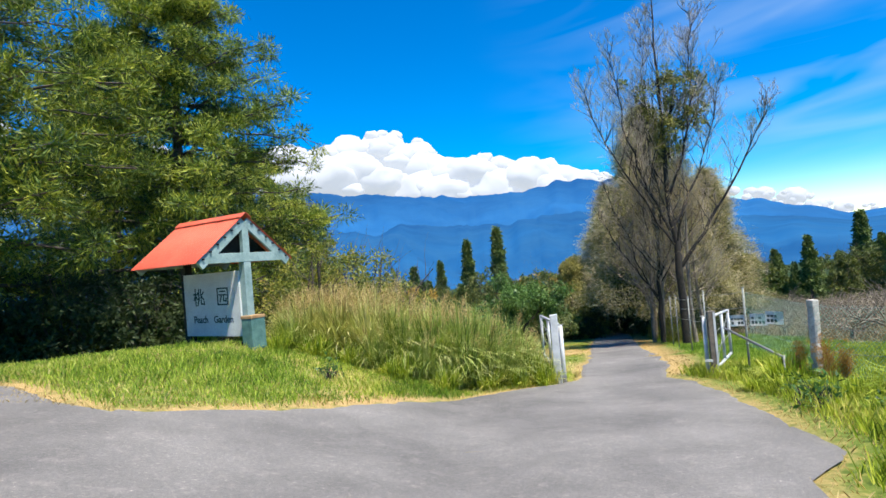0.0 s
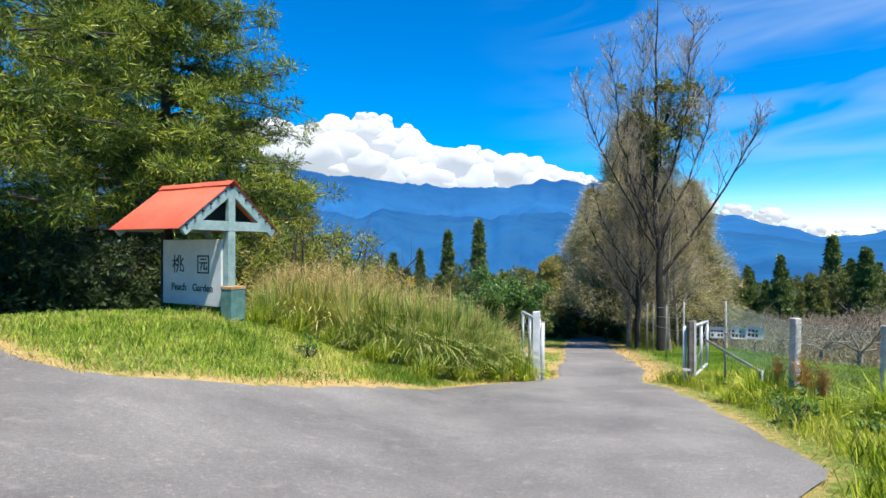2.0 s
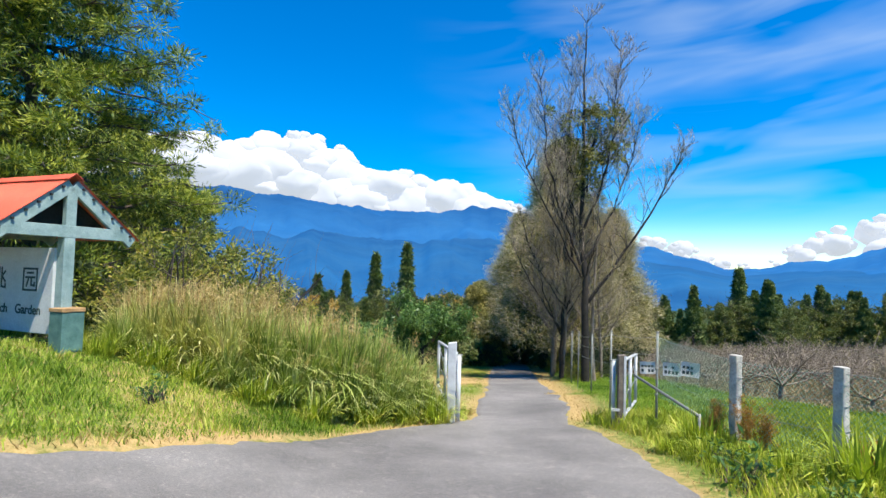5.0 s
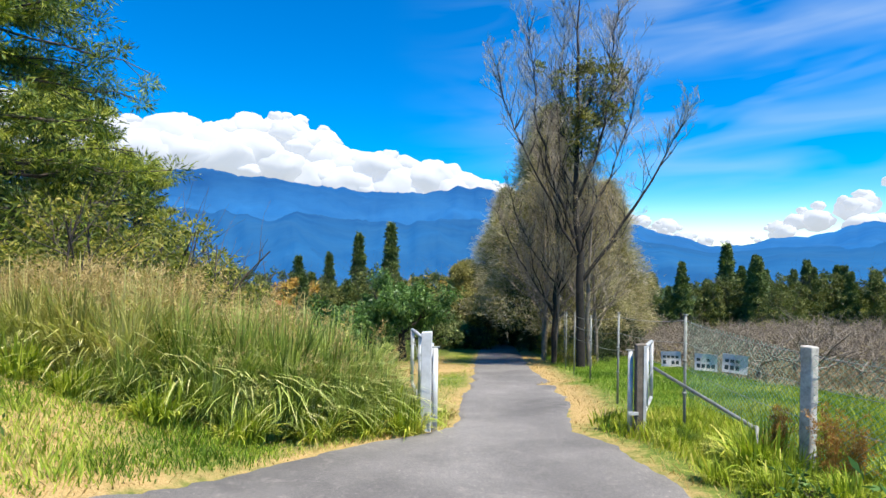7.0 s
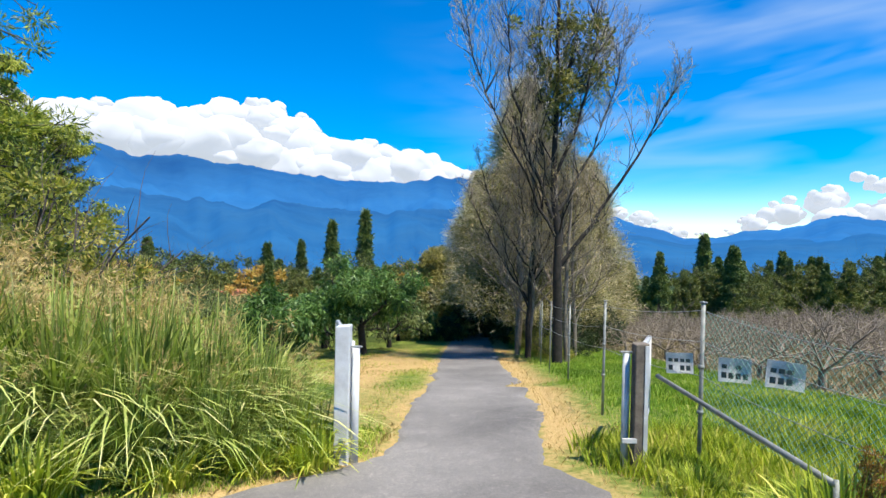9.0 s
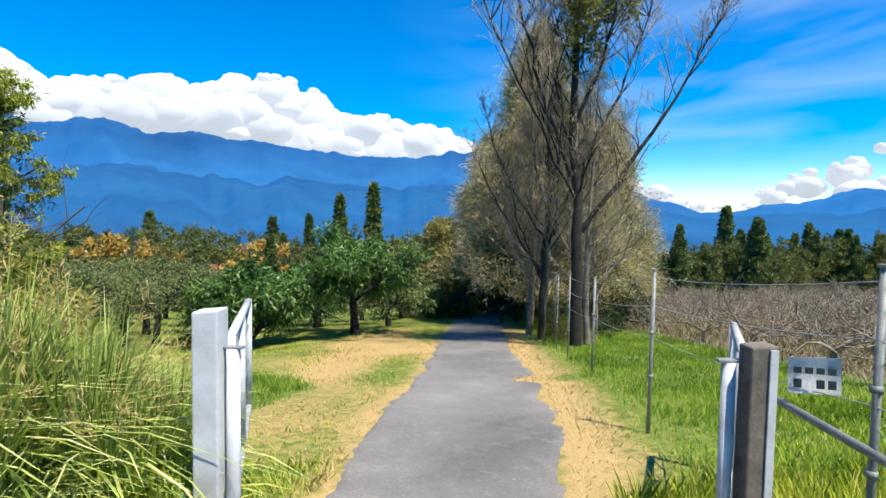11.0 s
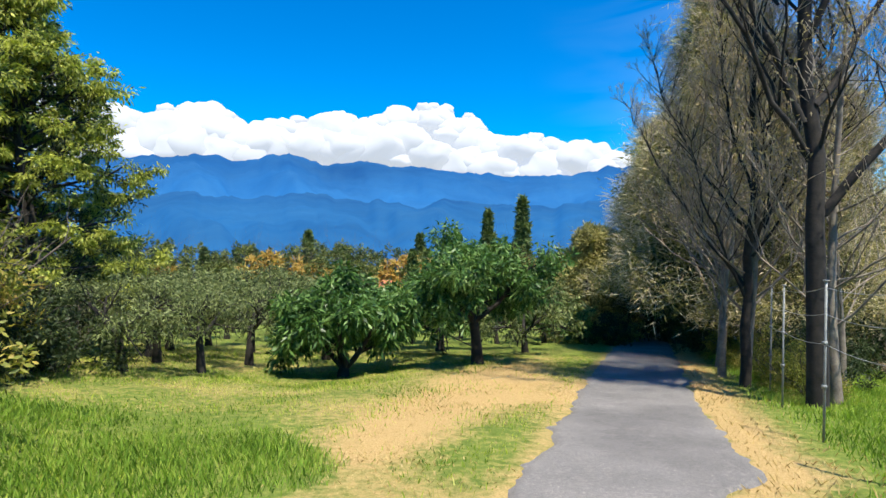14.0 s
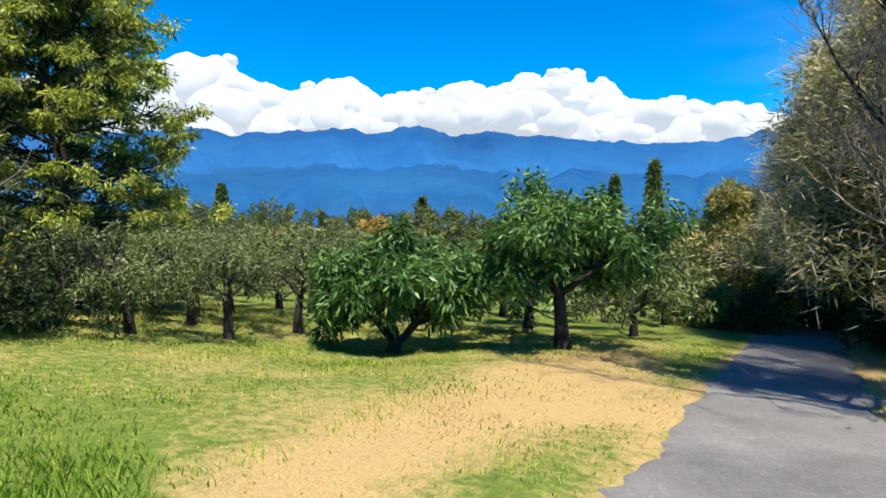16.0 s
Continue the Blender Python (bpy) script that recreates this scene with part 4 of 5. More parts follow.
for x, y, a, k in ((10.7, 24.8, 60, 0.42), (11.3, 27.2, 160, 0.5), (12.2, 29.6, 260, 0.55), (11.0, 25.9, 10, 0.38), (12.6, 32.4, 80, 0.6)):
    again(bush, x, y, a, k)

# far trees
cyp = place(cone_tree("cypress_tree", 91, 20.5, 2.5, "slender dark cypress far down the slope", "tree", M_FAR, 20, 700, 0.9, 0.22, "far cypresses", 0.8, 0.0), 10.6, 106)
again(cyp, 4.9, 112, 40, 0.95)
again(cyp, -0.9, 118, 90, 0.8)
wood = place(cone_tree("wood_conifer", 92, 16.0, 3.9, "dark conifer of the wood edge beyond the field", "tree", M_FAR, 30, 220, 0.75, 0.26, "conifers of the far wood", 1.0, 0.0), 74, 96)
r_far = np.random.default_rng(3)
for k in range(95):
    u = k / 94
    x, y = 40 + 95 * u + r_far.normal() * 2, 108 - 34 * u + r_far.normal() * 6
    again(wood, x, y, r_far.uniform(0, 360), r_far.uniform(0.42, 0.82))
for k in range(70):
    x, y = -70 + 105 * k / 69 + r_far.normal() * 2, 88 + r_far.normal() * 6
    tall = 0.8 if k % 13 == 4 else r_far.uniform(0.40, 0.58)
    again(wood, x, y, r_far.uniform(0, 360), tall if x < -4 else r_far.uniform(0.36, 0.56))
grove = place(shrub("wood_broadleaf", 97, 8.0, 4.6, M_WOOD, "rounded olive-green tree of the far wood", "tree", 46, 260, 0.32, "broadleaf trees of the far wood"), -30, 80)
for k in range(46):
    again(grove, -78 + 100 * k / 45 + r_far.normal() * 1.5, 80 + r_far.normal() * 4, r_far.uniform(0, 360), r_far.uniform(1.05, 1.45))
for k in range(44):
    u = k / 43
    again(grove, 38 + 95 * u + r_far.normal() * 2, 104 - 34 * u + r_far.normal() * 4, r_far.uniform(0, 360), r_far.uniform(0.95, 1.5))
amber = place(shrub("autumn_tree", 95, 6.5, 4.2, M_AUTUMN, "far broadleaf tree in orange autumn leaf", "tree", 50, 120, 0.5, "autumn trees far off"), -19, 72, 0, 1.3)
for x, y, a, k in ((-14.6, 73, 30, 1.1), (-4, 73, 30, 1.25), (11, 82, 90, 1.4), (15, 84, 200, 1.5), (-33, 73, 50, 1.1), (20, 82, 140, 1.5), (-24.5, 74, 210, 0.9)):
    again(amber, x, y, a, k)
scrub = place(shrub("far_shrub", 96, 4.0, 3.6, M_OLIVE, "olive-green bush at the far edge of the orchard", "shrub", 18, 70, 0.7, "far shrubs"), -2, 70)
for k in range(40):
    again(scrub, -60 + 80 * k / 39 + r_far.normal(), 71 + r_far.normal() * 4, r_far.uniform(0, 360), r_far.uniform(0.7, 1.2))


def far_house():
    t = thing("farm_house", at(-6.2, 74.0, 12), "small cream house with a red roof beyond the orchard", "house")
    box_part("wall", (7, 5, 3.4), pose(0, 0, 1.7), M_WALL, t, "", 0.02)
    for sgn in (-1, 1):
        box_part("roof", (7.8, 3.2, 0.14), pose(0, sgn * 1.35, 4.1, -sgn * 29), M_WALLRED, t, "red tiled roof", 0.02)
    for x in (-2, 0.2, 2.3):
        box_part("window", (1.0, 0.08, 1.1), pose(x, -2.52, 1.9), M_DARK_WOOD_SHADE, t, "dark window", 0.01)
    return t


far_house()


# ---- roofed sign ----
def bars(name, strokes, size, y, x0, z0, material, parent, label=""):
    bm = bmesh.new()
    for a, b, c, d in strokes:
        p, q = Vector((a, 0, b)) * size, Vector((c, 0, d)) * size
        v = q - p
        m = Matrix.Translation((x0 + (p.x + q.x) / 2, y, z0 + (p.z + q.z) / 2)) @ Matrix.Rotation(-math.atan2(v.z, v.x), 4, "Y")
        box(bm, (v.length + 0.09 * size, 0.006, 0.09 * size), m)
    return part(name, bm, material, parent, label)


def roof_sheet(side):
    """A corrugated sheet from ridge to eave, its waves running down the slope."""
    bm = bmesh.new()
    xs = np.arange(-2.12, 0.121, 0.019)
    rows = []
    for dz in (0.0, -0.006):
        for u in (0.0, 0.5, 1.0):
            rows.append([bm.verts.new((x, side * 1.17 * u, 2.74 - 0.95 * u + 0.014 * math.sin(x * 2 * math.pi / 0.076) + dz)) for x in xs])
    for a, b in ((0, 1), (1, 2), (4, 3), (5, 4), (3, 0), (2, 5)):
        for i in range(len(xs) - 1):
            bm.faces.new((rows[a][i], rows[b][i], rows[b][i + 1], rows[a][i + 1]))
    bmesh.ops.recalc_face_normals(bm, faces=bm.faces)
    for f in bm.faces:
        f.smooth = True
    return bm


def roofed_sign():
    t = thing("roofed_sign", pose(-4.05, 11.1, gz(-4.05, 11.1), 0, 0, -31.6), "weathered teal timber sign board under a small red roof", "sign board")
    for x in (-0.02, -2.02):
        box_part("post", (0.17, 0.17, 2.0), pose(x, 0, 0.85), M_TEAL if x > -1 else M_DARK_WOOD_SHADE, t)
    for x in (0.03, -2.03):
        box_part("tie_beam", (0.08, 1.96, 0.19), pose(x, 0, 1.86), M_TEAL, t)
        box_part("king_post", (0.10, 0.16, 0.60), pose(x - 0.012, 0, 2.23), M_TEAL, t)
        for sgn in (-1, 1):
            box_part("rafter", (0.07, 1.36, 0.19), pose(x + 0.006, sgn * 0.545, 2.165, -sgn * 39.0), M_TEAL, t)
        bm = bmesh.new()
        # Dark sheet added to stand for the shade under the roof.
        inset = 0.28 if x > -1 else 0.05
        a = [bm.verts.new((x - inset, y, z)) for y, z in ((-0.85, 1.90), (0.85, 1.90), (0, 2.58))]
        b = [bm.verts.new((x - inset + 0.015, y, z)) for y, z in ((-0.85, 1.90), (0.85, 1.90), (0, 2.58))]
        bm.faces.new(a[::-1]), bm.faces.new(b)
        for i in range(3):
            bm.faces.new((a[i], a[(i + 1) % 3], b[(i + 1) % 3], b[i]))
        part("gable_shade_sheet", bm, M_DARK_WOOD_SHADE, t, "dark sheet standing for the shade inside the open gable")
    for sgn in (-1, 1):
        for q in range(6):
            box_part("purlin_end", (0.04, 0.04, 0.035), pose(0.085, sgn * (0.16 + 0.17 * q), 2.545 - 0.138 * q), M_DARK_WOOD_SHADE, t, "", 0.004)
    for sgn in (-1, 1):
        part("roof_sheet", roof_sheet(sgn), M_ROOF, t, "red corrugated roof sheet")
    bm = bmesh.new()
    for sgn in (-1, 1):
        box(bm, (2.27, 0.16, 0.012), pose(-1.0, sgn * 0.065, 2.722, -sgn * 39.0), 0.004)
    part("ridge_cap", bm, M_ROOF, t)
    board = box_part("board", (1.86, 0.05, 1.34), pose(-1.03, -0.10, 0.93), M_BOARD, t, "pale sign board with dark writing")
    # Dark strip put in for the shaded gap below the board.
    box_part("gap_shade_strip", (1.9, 0.10, 0.16), pose(-1.02, -0.05, 0.06), M_DARK_WOOD_SHADE, t)
    box_part("back_rail", (1.9, 0.06, 0.12), pose(-1.02, 0.03, 1.52), M_DARK_WOOD_SHADE, t)
    box_part("casing", (0.30, 0.34, 0.62), pose(0.14, -0.03, 0.31), M_TEAL_DARK, t, "dark teal box round the foot of the post")
    box_part("casing_lid", (0.32, 0.36, 0.06), pose(0.14, -0.03, 0.651), M_RUSTWOOD, t, "tan timber lid")
    tao = ((0.0, .68, .34, .68), (.17, .98, .17, 0), (.17, .62, .02, .34), (.19, .58, .33, .42), (.52, .96, .50, .36), (.50, .36, .36, .04), (.70, .96, .70, .12), (.70, .12, .98, .08), (.98, .08, .98, .24), (.38, .78, .46, .64), (.38, .38, .52, .46), (.94, .80, .80, .66), (.76, .54, .94, .36))
    yuan = ((0.04, .96, .04, .02), (.96, .96, .96, .02), (.04, .96, .96, .96), (.04, .02, .96, .02), (.30, .78, .70, .78), (.20, .58, .80, .58), (.40, .56, .26, .20), (.58, .56, .58, .26), (.58, .24, .80, .22), (.80, .22, .80, .34))
    bars("character", tao, 0.36, -0.128, -1.62, 0.92, M_INK, board)
    bars("character", yuan, 0.36, -0.128, -0.82, 0.92, M_INK, board)
    for word, x in (("Peach", -1.42), ("Garden", -0.66)):
        fc = bpy.data.curves.new("word", "FONT")
        fc.body, fc.size, fc.extrude, fc.offset = word, 0.21, 0.003, 0.004
        fc.align_x = "CENTER"
        tmp = bpy.data.objects.new("word", fc)
        scene.collection.objects.link(tmp)
        me = bpy.data.meshes.new_from_object(tmp.evaluated_get(bpy.context.evaluated_depsgraph_get()))
        bpy.data.objects.remove(tmp)
        me.transform(pose(x, -0.129, 0.55, 90, 0, 0))
        part("word", me, M_INK, board, "faded dark lettering")
    return t


M_RUSTWOOD = plain("tan_timber", (0.30, 0.17, 0.07), (0.48, 0.30, 0.14), 8, 0.85, 0.4)
roofed_sign()


# ---- gates and fence ----
def gate_post(x, y, top, turn, material, label, w=0.17):
    """A timber post with a strap hinge and a lighter hinge pipe beside it."""
    g = gz(x, y)
    t = thing("gate_post", pose(x, y, g, 0, 0, turn), label, "gate post", "gate posts")
    h = top - g
    bm = bmesh.new()
    box(bm, (w, w, h + 0.3), pose(0, 0, h / 2 - 0.15), 0.012)
    for v in bm.verts:
        v.co.x += 0.004 * math.sin(v.co.z * 7)
        if v.co.z > h - 0.05:
            v.co.z += 0.015 * (v.co.x / w)
    part("post", bm, material, t)
    return t, h


def gate_leaf(start, end, drop, sag, label, flip=1):
    """A white tubular gate leaf, standing open: frame, middle bar, strands of wire and hinges."""
    a, b = Vector(start), Vector(end)
    t = thing("metal_gate", Matrix.Translation(a), label, "gate", "gate leaves")
    d = b - a
    low0, low1 = Vector((0, 0, -drop)), d + Vector((0, 0, -drop + sag))
    fr = [("top_rail", (0, 0, 0), d, 0.033), ("bottom_rail", low0, low1, 0.033), ("hinge_stile", (0, 0, 0.02), low0 - Vector((0, 0, 0.02)), 0.045), ("end_stile", d + Vector((0, 0, .02)), low1 - Vector((0, 0, .02)), 0.034),
          ("middle_bar", d * 0.55, low0.lerp(low1, 0.55), 0.034)]
    for n, p, q, r in fr:
        pipe(n, (p, q), r, M_WHITE, t)
    for k in (0.33, 0.66):
        p, q = Vector((0, 0, 0)).lerp(low0, k), d.lerp(low1, k - 0.12)
        pipe("wire", (p, p.lerp(q, 0.5) + Vector((0, 0, -0.02)), q), 0.007, M_WIRE_GREY, t, "", 5)
    pipe("brace_wire", (low0, d), 0.006, M_WIRE_GREY, t, "", 5)
    return t


gp_left, h_left = gate_post(2.46, 12.84, -0.08, -14, M_WHITE, "square white-painted gate post with peeling paint")
pipe("hinge_pipe", ((0.14, 0.02, -0.25), (0.14, 0.02, h_left - 0.26)), 0.045, M_WHITE, gp_left)
box_part("hinge", (0.2, 0.05, 0.018), pose(0.11, 0.02, h_left - 0.25), M_ZINC, gp_left, "steel strap hinge", 0.004)
gp_right, h_right = gate_post(5.64, 11.77, -0.16, -14, M_OLDWOOD, "weathered brown timber gate post with its sunlit edge painted pale", 0.15)
# Pale strip paints sunlight on the post's front corner.
box_part("sunlit_edge_strip", (0.045, 0.012, h_right - 0.03), pose(0.045, -0.081, h_right / 2), M_WHITE, gp_right, "pale strip standing for sunlight on the post's corner", 0.003)
pipe("hinge_pipe", ((-0.14, 0.05, -0.25), (-0.14, 0.05, h_right - 0.12)), 0.04, M_WHITE, gp_right)
box_part("hinge", (0.22, 0.06, 0.018), pose(-0.10, 0.05, h_right - 0.11), M_ZINC, gp_right, "steel strap hinge", 0.004)
box_part("latch", (0.16, 0.03, 0.05), pose(-0.13, -0.08, 0.35), M_WHITE, gp_right, "", 0.004)
gate_leaf((2.55, 12.97, -0.31), (2.45, 14.55, -0.29), 1.28, 0.26, "white metal tube gate leaf standing open along the lane")
gate_leaf((5.80, 12.05, -0.32), (6.84, 13.4, -0.40), 1.15, 0.1, "white metal tube gate leaf folded back against the fence")


def fence_post(x, y, top, tilt, label):
    g = gz(x, y)
    h = top - g
    t = thing("fence_post", pose(x, y, g, 0, tilt, 12), label, "fence post", "fence posts")
    bm = bmesh.new()
    box(bm, (0.13, 0.13, h + 0.35), pose(0, 0, h / 2 - 0.17), 0.014)
    bmesh.ops.subdivide_edges(bm, edges=[e for e in bm.edges if abs(e.verts[0].co.z - e.verts[1].co.z) > 0.5], cuts=9)
    for v in bm.verts:
        v.co += Vector((noise.noise((v.co.x * 9, x, v.co.z * 5)), noise.noise((v.co.y * 9, y, v.co.z * 5)), 0)) * 0.012
    part("post", bm, M_CONC, t)
    for z in (0.25, 0.55, 0.85, 1.12):
        pipe("tie_wire", ((-0.075, -0.075, z), (0.075, -0.075, z + 0.01), (0.078, 0.078, z)), 0.004, M_WIRE_GREY, t, "", 5)
    return t


POSTS = ((6.9, 4.6, 0.65), (6.45, 7.72, 0.31), (6.12, 9.2, 0.23))
for x, y, z in POSTS:
    fence_post(x, y, z, 1.0, "weathered concrete fence post in tall grass")

POLES = ((6.28, 11.6, 0.30), (6.95, 14.85, -0.03), (8.4, 19.1, -0.60), (8.75, 21.0, -0.72), (9.6, 23.6, -1.0), (10.4, 25.6, -1.2), (12.2, 11.9, 0.2))
for x, y, z in POLES:
    g = gz(x, y)
    t = thing("fence_pole", pose(x, y, g), "thin galvanised steel fence pole", "fence pole", "fence poles")
    pipe("pole", ((0, 0, -0.3), (0.01, 0, z - g)), 0.023 if y < 20 else 0.016, M_ZINC, t)
    box_part("cap", (0.06, 0.06, 0.02), pose(0.01, 0, z - g + 0.008), M_ZINC, t, "", 0.006)
    for k in (0.35, 0.62):
        pipe("clamp", ((0, 0, (z - g) * k - 0.02), (0, 0, (z - g) * k + 0.02)), 0.034, M_ZINC, t, "", 8)
t = thing("brace_pipe", Matrix(), "galvanised pipe slanting down from the gate post into the grass", "brace pipe")
pipe("pipe", ((6.05, 12.05, -0.60), (5.82, 9.85, -0.757), (5.79, 9.55, -0.775)), 0.026, M_ZINC, t)
pipe("stake", ((5.79, 9.56, gz(5.79, 9.56) - 0.3), (5.79, 9.56, -0.74)), 0.02, M_ZINC, t)


def strands(name, pts, heights, label, sag=0.05):
    """Wires slung from pole to pole."""
    t = thing(name, Matrix(), label, "fence wire", "fence wires")
    for h in heights:
        line = []
        for (x0, y0, z0), (x1, y1, z1) in zip(pts, pts[1:]):
            for k in range(6):
                u = k / 6
                line.append((x0 + (x1 - x0) * u, y0 + (y1 - y0) * u, z0 + (z1 - z0) * u - h - sag * 4 * u * (1 - u)))
        line.append((pts[-1][0], pts[-1][1], pts[-1][2] - h))
        pipe("wire", line, 0.0045, M_WIRE_GREY, t, "", 5)
    return t


strands("fence_wire", POSTS + POLES[:6], (0.08, 0.42, 0.8), "slack grey wires strung between fence poles")


def chain_link(a, b, h, low):
    """Diamond wire netting between two posts."""
    a, b = np.array(a, float), np.array(b, float)
    n = np.linalg.norm(b[:2] - a[:2])
    lines = []
    step = 0.075
    for sgn in (1, -1):
        for u in np.arange(-h, n + h, step):
            u0, u1 = u, u + sgn * h
            z0, z1 = 0.0, h
            pts = []
            for q in np.linspace(0, 1, 8):
                uu, zz = u0 + (u1 - u0) * q, h * q
                if 0 <= uu <= n:
                    p = a + (b - a) * uu / n
                    pts.append((p[0] + 0.004 * sgn, p[1], p[2] - low - h + zz))
            if len(pts) > 1:
                lines.append((pts, [0.0026] * len(pts)))
    return lines


net = thing("chain_link_fence", Matrix(), "green coated wire netting between the fence posts", "wire fence")
for a, b in ((POSTS[0], POSTS[1]), (POSTS[1], POSTS[2]), (POSTS[2], POLES[0])):
    part("netting", tubes("netting", chain_link(a, b, 1.15, 0.08), 3), M_WIRE, net)

for k, (x, y, z) in enumerate(((6.38, 12.1, -0.47), (6.29, 11.12, -0.33), (6.20, 10.42, -0.21))):
    t = thing("paper_notice", pose(x, y, z, 4, 3 * k - 3, -38), "white laminated paper notice hung on the fence wire", "notice", "notices on the fence")
    bm = bmesh.new()
    bmesh.ops.create_grid(bm, x_segments=8, y_segments=6, size=0.5, matrix=pose(0, 0, 0, 90) @ Matrix.Diagonal((0.30, 0.25, 1, 1)))
    for v in bm.verts:
        v.co.y += 0.012 * math.sin(v.co.x * 14 + k) + 0.008 * math.cos(v.co.z * 17)
    r = bmesh.ops.extrude_face_region(bm, geom=bm.faces[:])
    bmesh.ops.translate(bm, verts=[e for e in r["geom"] if isinstance(e, bmesh.types.BMVert)], vec=(0, 0.002, 0))
    sheet_ob = part("sheet", bm, M_PAPER, t)
    r2 = np.random.default_rng(k)
    for side in (-1, 1):
        for row in range(2):
            for col in range(4 - (k == 2)):
                if r2.random() < 0.85:
                    box_part("printed_block", (0.046, 0.003, 0.042 + 0.018 * row), pose(-0.098 + 0.064 * col, side * 0.026, 0.04 - 0.09 * row), M_INK, sheet_ob, "", 0)


# ---- bare orchard beyond the fence ----
def field_tree(seed):
    r = np.random.default_rng(seed)
    t = thing("bare_fruit_tree", Matrix(), "low leafless grey fruit tree with tangled twigs", "fruit tree", "leafless fruit trees in the field")
    lines, tips = [], []
    for k in range(5):
        a = 2 * math.pi * (k + r.random()) / 5
        branch_lines(r, (0, 0, 0.35), (math.cos(a), math.sin(a), 0.5), r.uniform(0.9, 1.3), 0.028, 2, 0.6, 0.12, 4, lines, tips, 3, 0.24, (0.55, 0.9))
    part("trunk", tubes("trunk", [([(0, 0, -0.2), (0.02, 0, 0.38)], [0.09, 0.06])], 6), M_BARK_GREY, t)
    part("branchwork", tubes("branchwork", [(p, np.asarray(q) + 0.004) for p, q in lines], 3), M_BARK_GREY, t)
    cs = np.array([p for p, _ in tips])
    part("foliage", crown_leaves("foliage", cs, np.full(len(cs), 0.2), 2, 0.06, 0.022, 0.3, r), M_WEED, t)
    return t


f_trees = [field_tree(k) for k in (201, 202, 203)]
r_f = np.random.default_rng(8)
first = 0
for row in range(18):
    for col in range(13):
        y = 8.5 + 2.6 * row + r_f.normal() * 0.35
        x = 13.0 + 0.22 * max(y - 15.5, 0) + 2.3 * col + r_f.normal() * 0.3
        if first < 3:
            place(f_trees[first], x, y, r_f.uniform(0, 360), 1.0)
        else:
            again(f_trees[first % 3], x, y, r_f.uniform(0, 360), r_f.uniform(0.85, 1.2))
        first += 1


# ---- tall grass and turf ----
def tussock(seed, n, height, label, mat=None, plumes=11):
    """A clump of long arching blades."""
    r = np.random.default_rng(seed)
    t = thing("tall_grass_clump", Matrix(), label, "tall grass", "tall grass on the bank")
    a = r.uniform(0, 2 * np.pi, n)
    rad = 0.38 * np.sqrt(r.random(n))
    base = np.stack([np.cos(a) * rad, np.sin(a) * rad, np.full(n, -0.05)], -1)
    b = a + r.normal(size=n) * 0.7
    out = np.stack([np.cos(b), np.sin(b), np.zeros(n)], -1)
    L = height * r.uniform(0.5, 1.15, n)
    lean = r.uniform(0.1, 1.55, n) * r.uniform(0.7, 1.0, n)
    pts = []
    for u in (0, 0.3, 0.6, 0.82, 1.0):
        pts.append(base + out * (lean * L * u ** 1.7 * 0.62)[:, None] + np.array([0, 0, 1.0]) * (L * (u - 0.48 * lean * u ** 2.4))[:, None])
    side = np.stack([-np.sin(b), np.cos(b), np.zeros(n)], -1)
    w = r.uniform(0.006, 0.019, n)
    V = []
    for p, k in zip(pts, (0.8, 1.0, 0.9, 0.6, 0.1)):
        V += [p + side * (w * k)[:, None], p - side * (w * k)[:, None]]
    V = np.stack(V, 1).reshape(-1, 3)
    f = np.array([[0, 1, 3, 2], [2, 3, 5, 4], [4, 5, 7, 6], [6, 7, 9, 8]])
    F = (np.arange(n)[:, None, None] * 10 + f[None]).reshape(-1, 4)
    tagged(part("blade_mass", polys("blade_mass", V, F, True), mat or M_REED, t), kind="stuff")
    stalks, heads = [], []
    for k in range(plumes):
        c = r.uniform(0, 2 * math.pi)
        ln, le = height * r.uniform(0.9, 1.15), r.uniform(0.1, 0.45)
        p = [np.array([math.cos(c) * (0.2 + le * ln * u ** 1.6), math.sin(c) * (0.2 + le * ln * u ** 1.6), ln * u * (1 - 0.12 * u)]) for u in (0, 0.35, 0.7, 1.0)]
        stalks.append((p, [0.005, 0.004, 0.003, 0.002]))
        heads += [p[3] - (p[3] - p[2]) * q for q in (0, 0.25, 0.5)]
    if stalks:
        tagged(part("stalk_mass", tubes("stalk_mass", stalks, 3), M_STRAW, t), kind="stuff")
        tagged(part("plume_mass", crown_leaves("plume_mass", heads, np.full(len(heads), 0.09), 14, 0.12, 0.012, -0.3, r, 0.1), M_STRAW, t), kind="stuff")
    return t


clump = place(tussock(301, 950, 2.3, "dense clump of tall arching green and straw grass"), -0.5, 12.9, 0, 0.88)
blond = place(tussock(303, 800, 2.3, "tall upright clump of blond seeding grass", M_REED_DRY, 26), -2.6, 12.7, 0, 0.78)
spots = [(-1.2, 12.6, 0.78), (0.2, 13.1, 0.92), (0.8, 13.3, 0.86), (1.4, 13.5, 0.74), (-1.2, 13.9, 0.8), (-0.3, 14.1, 0.92), (0.5, 14.4, 0.8), (-0.3, 15.6, 0.74), (0.7, 15.8, 0.6), (1.75, 13.2, 0.5),
         (-0.7, 12.1, 0.5), (0.35, 12.4, 0.55), (1.1, 12.7, 0.52), (-1.7, 11.9, 0.42), (1.85, 13.9, 0.55), (-3.5, 12.0, 0.42), (0.1, 12.2, 0.36)]
for k, (x, y, sc) in enumerate(spots):
    again(clump, x, y, 67 * k, sc)
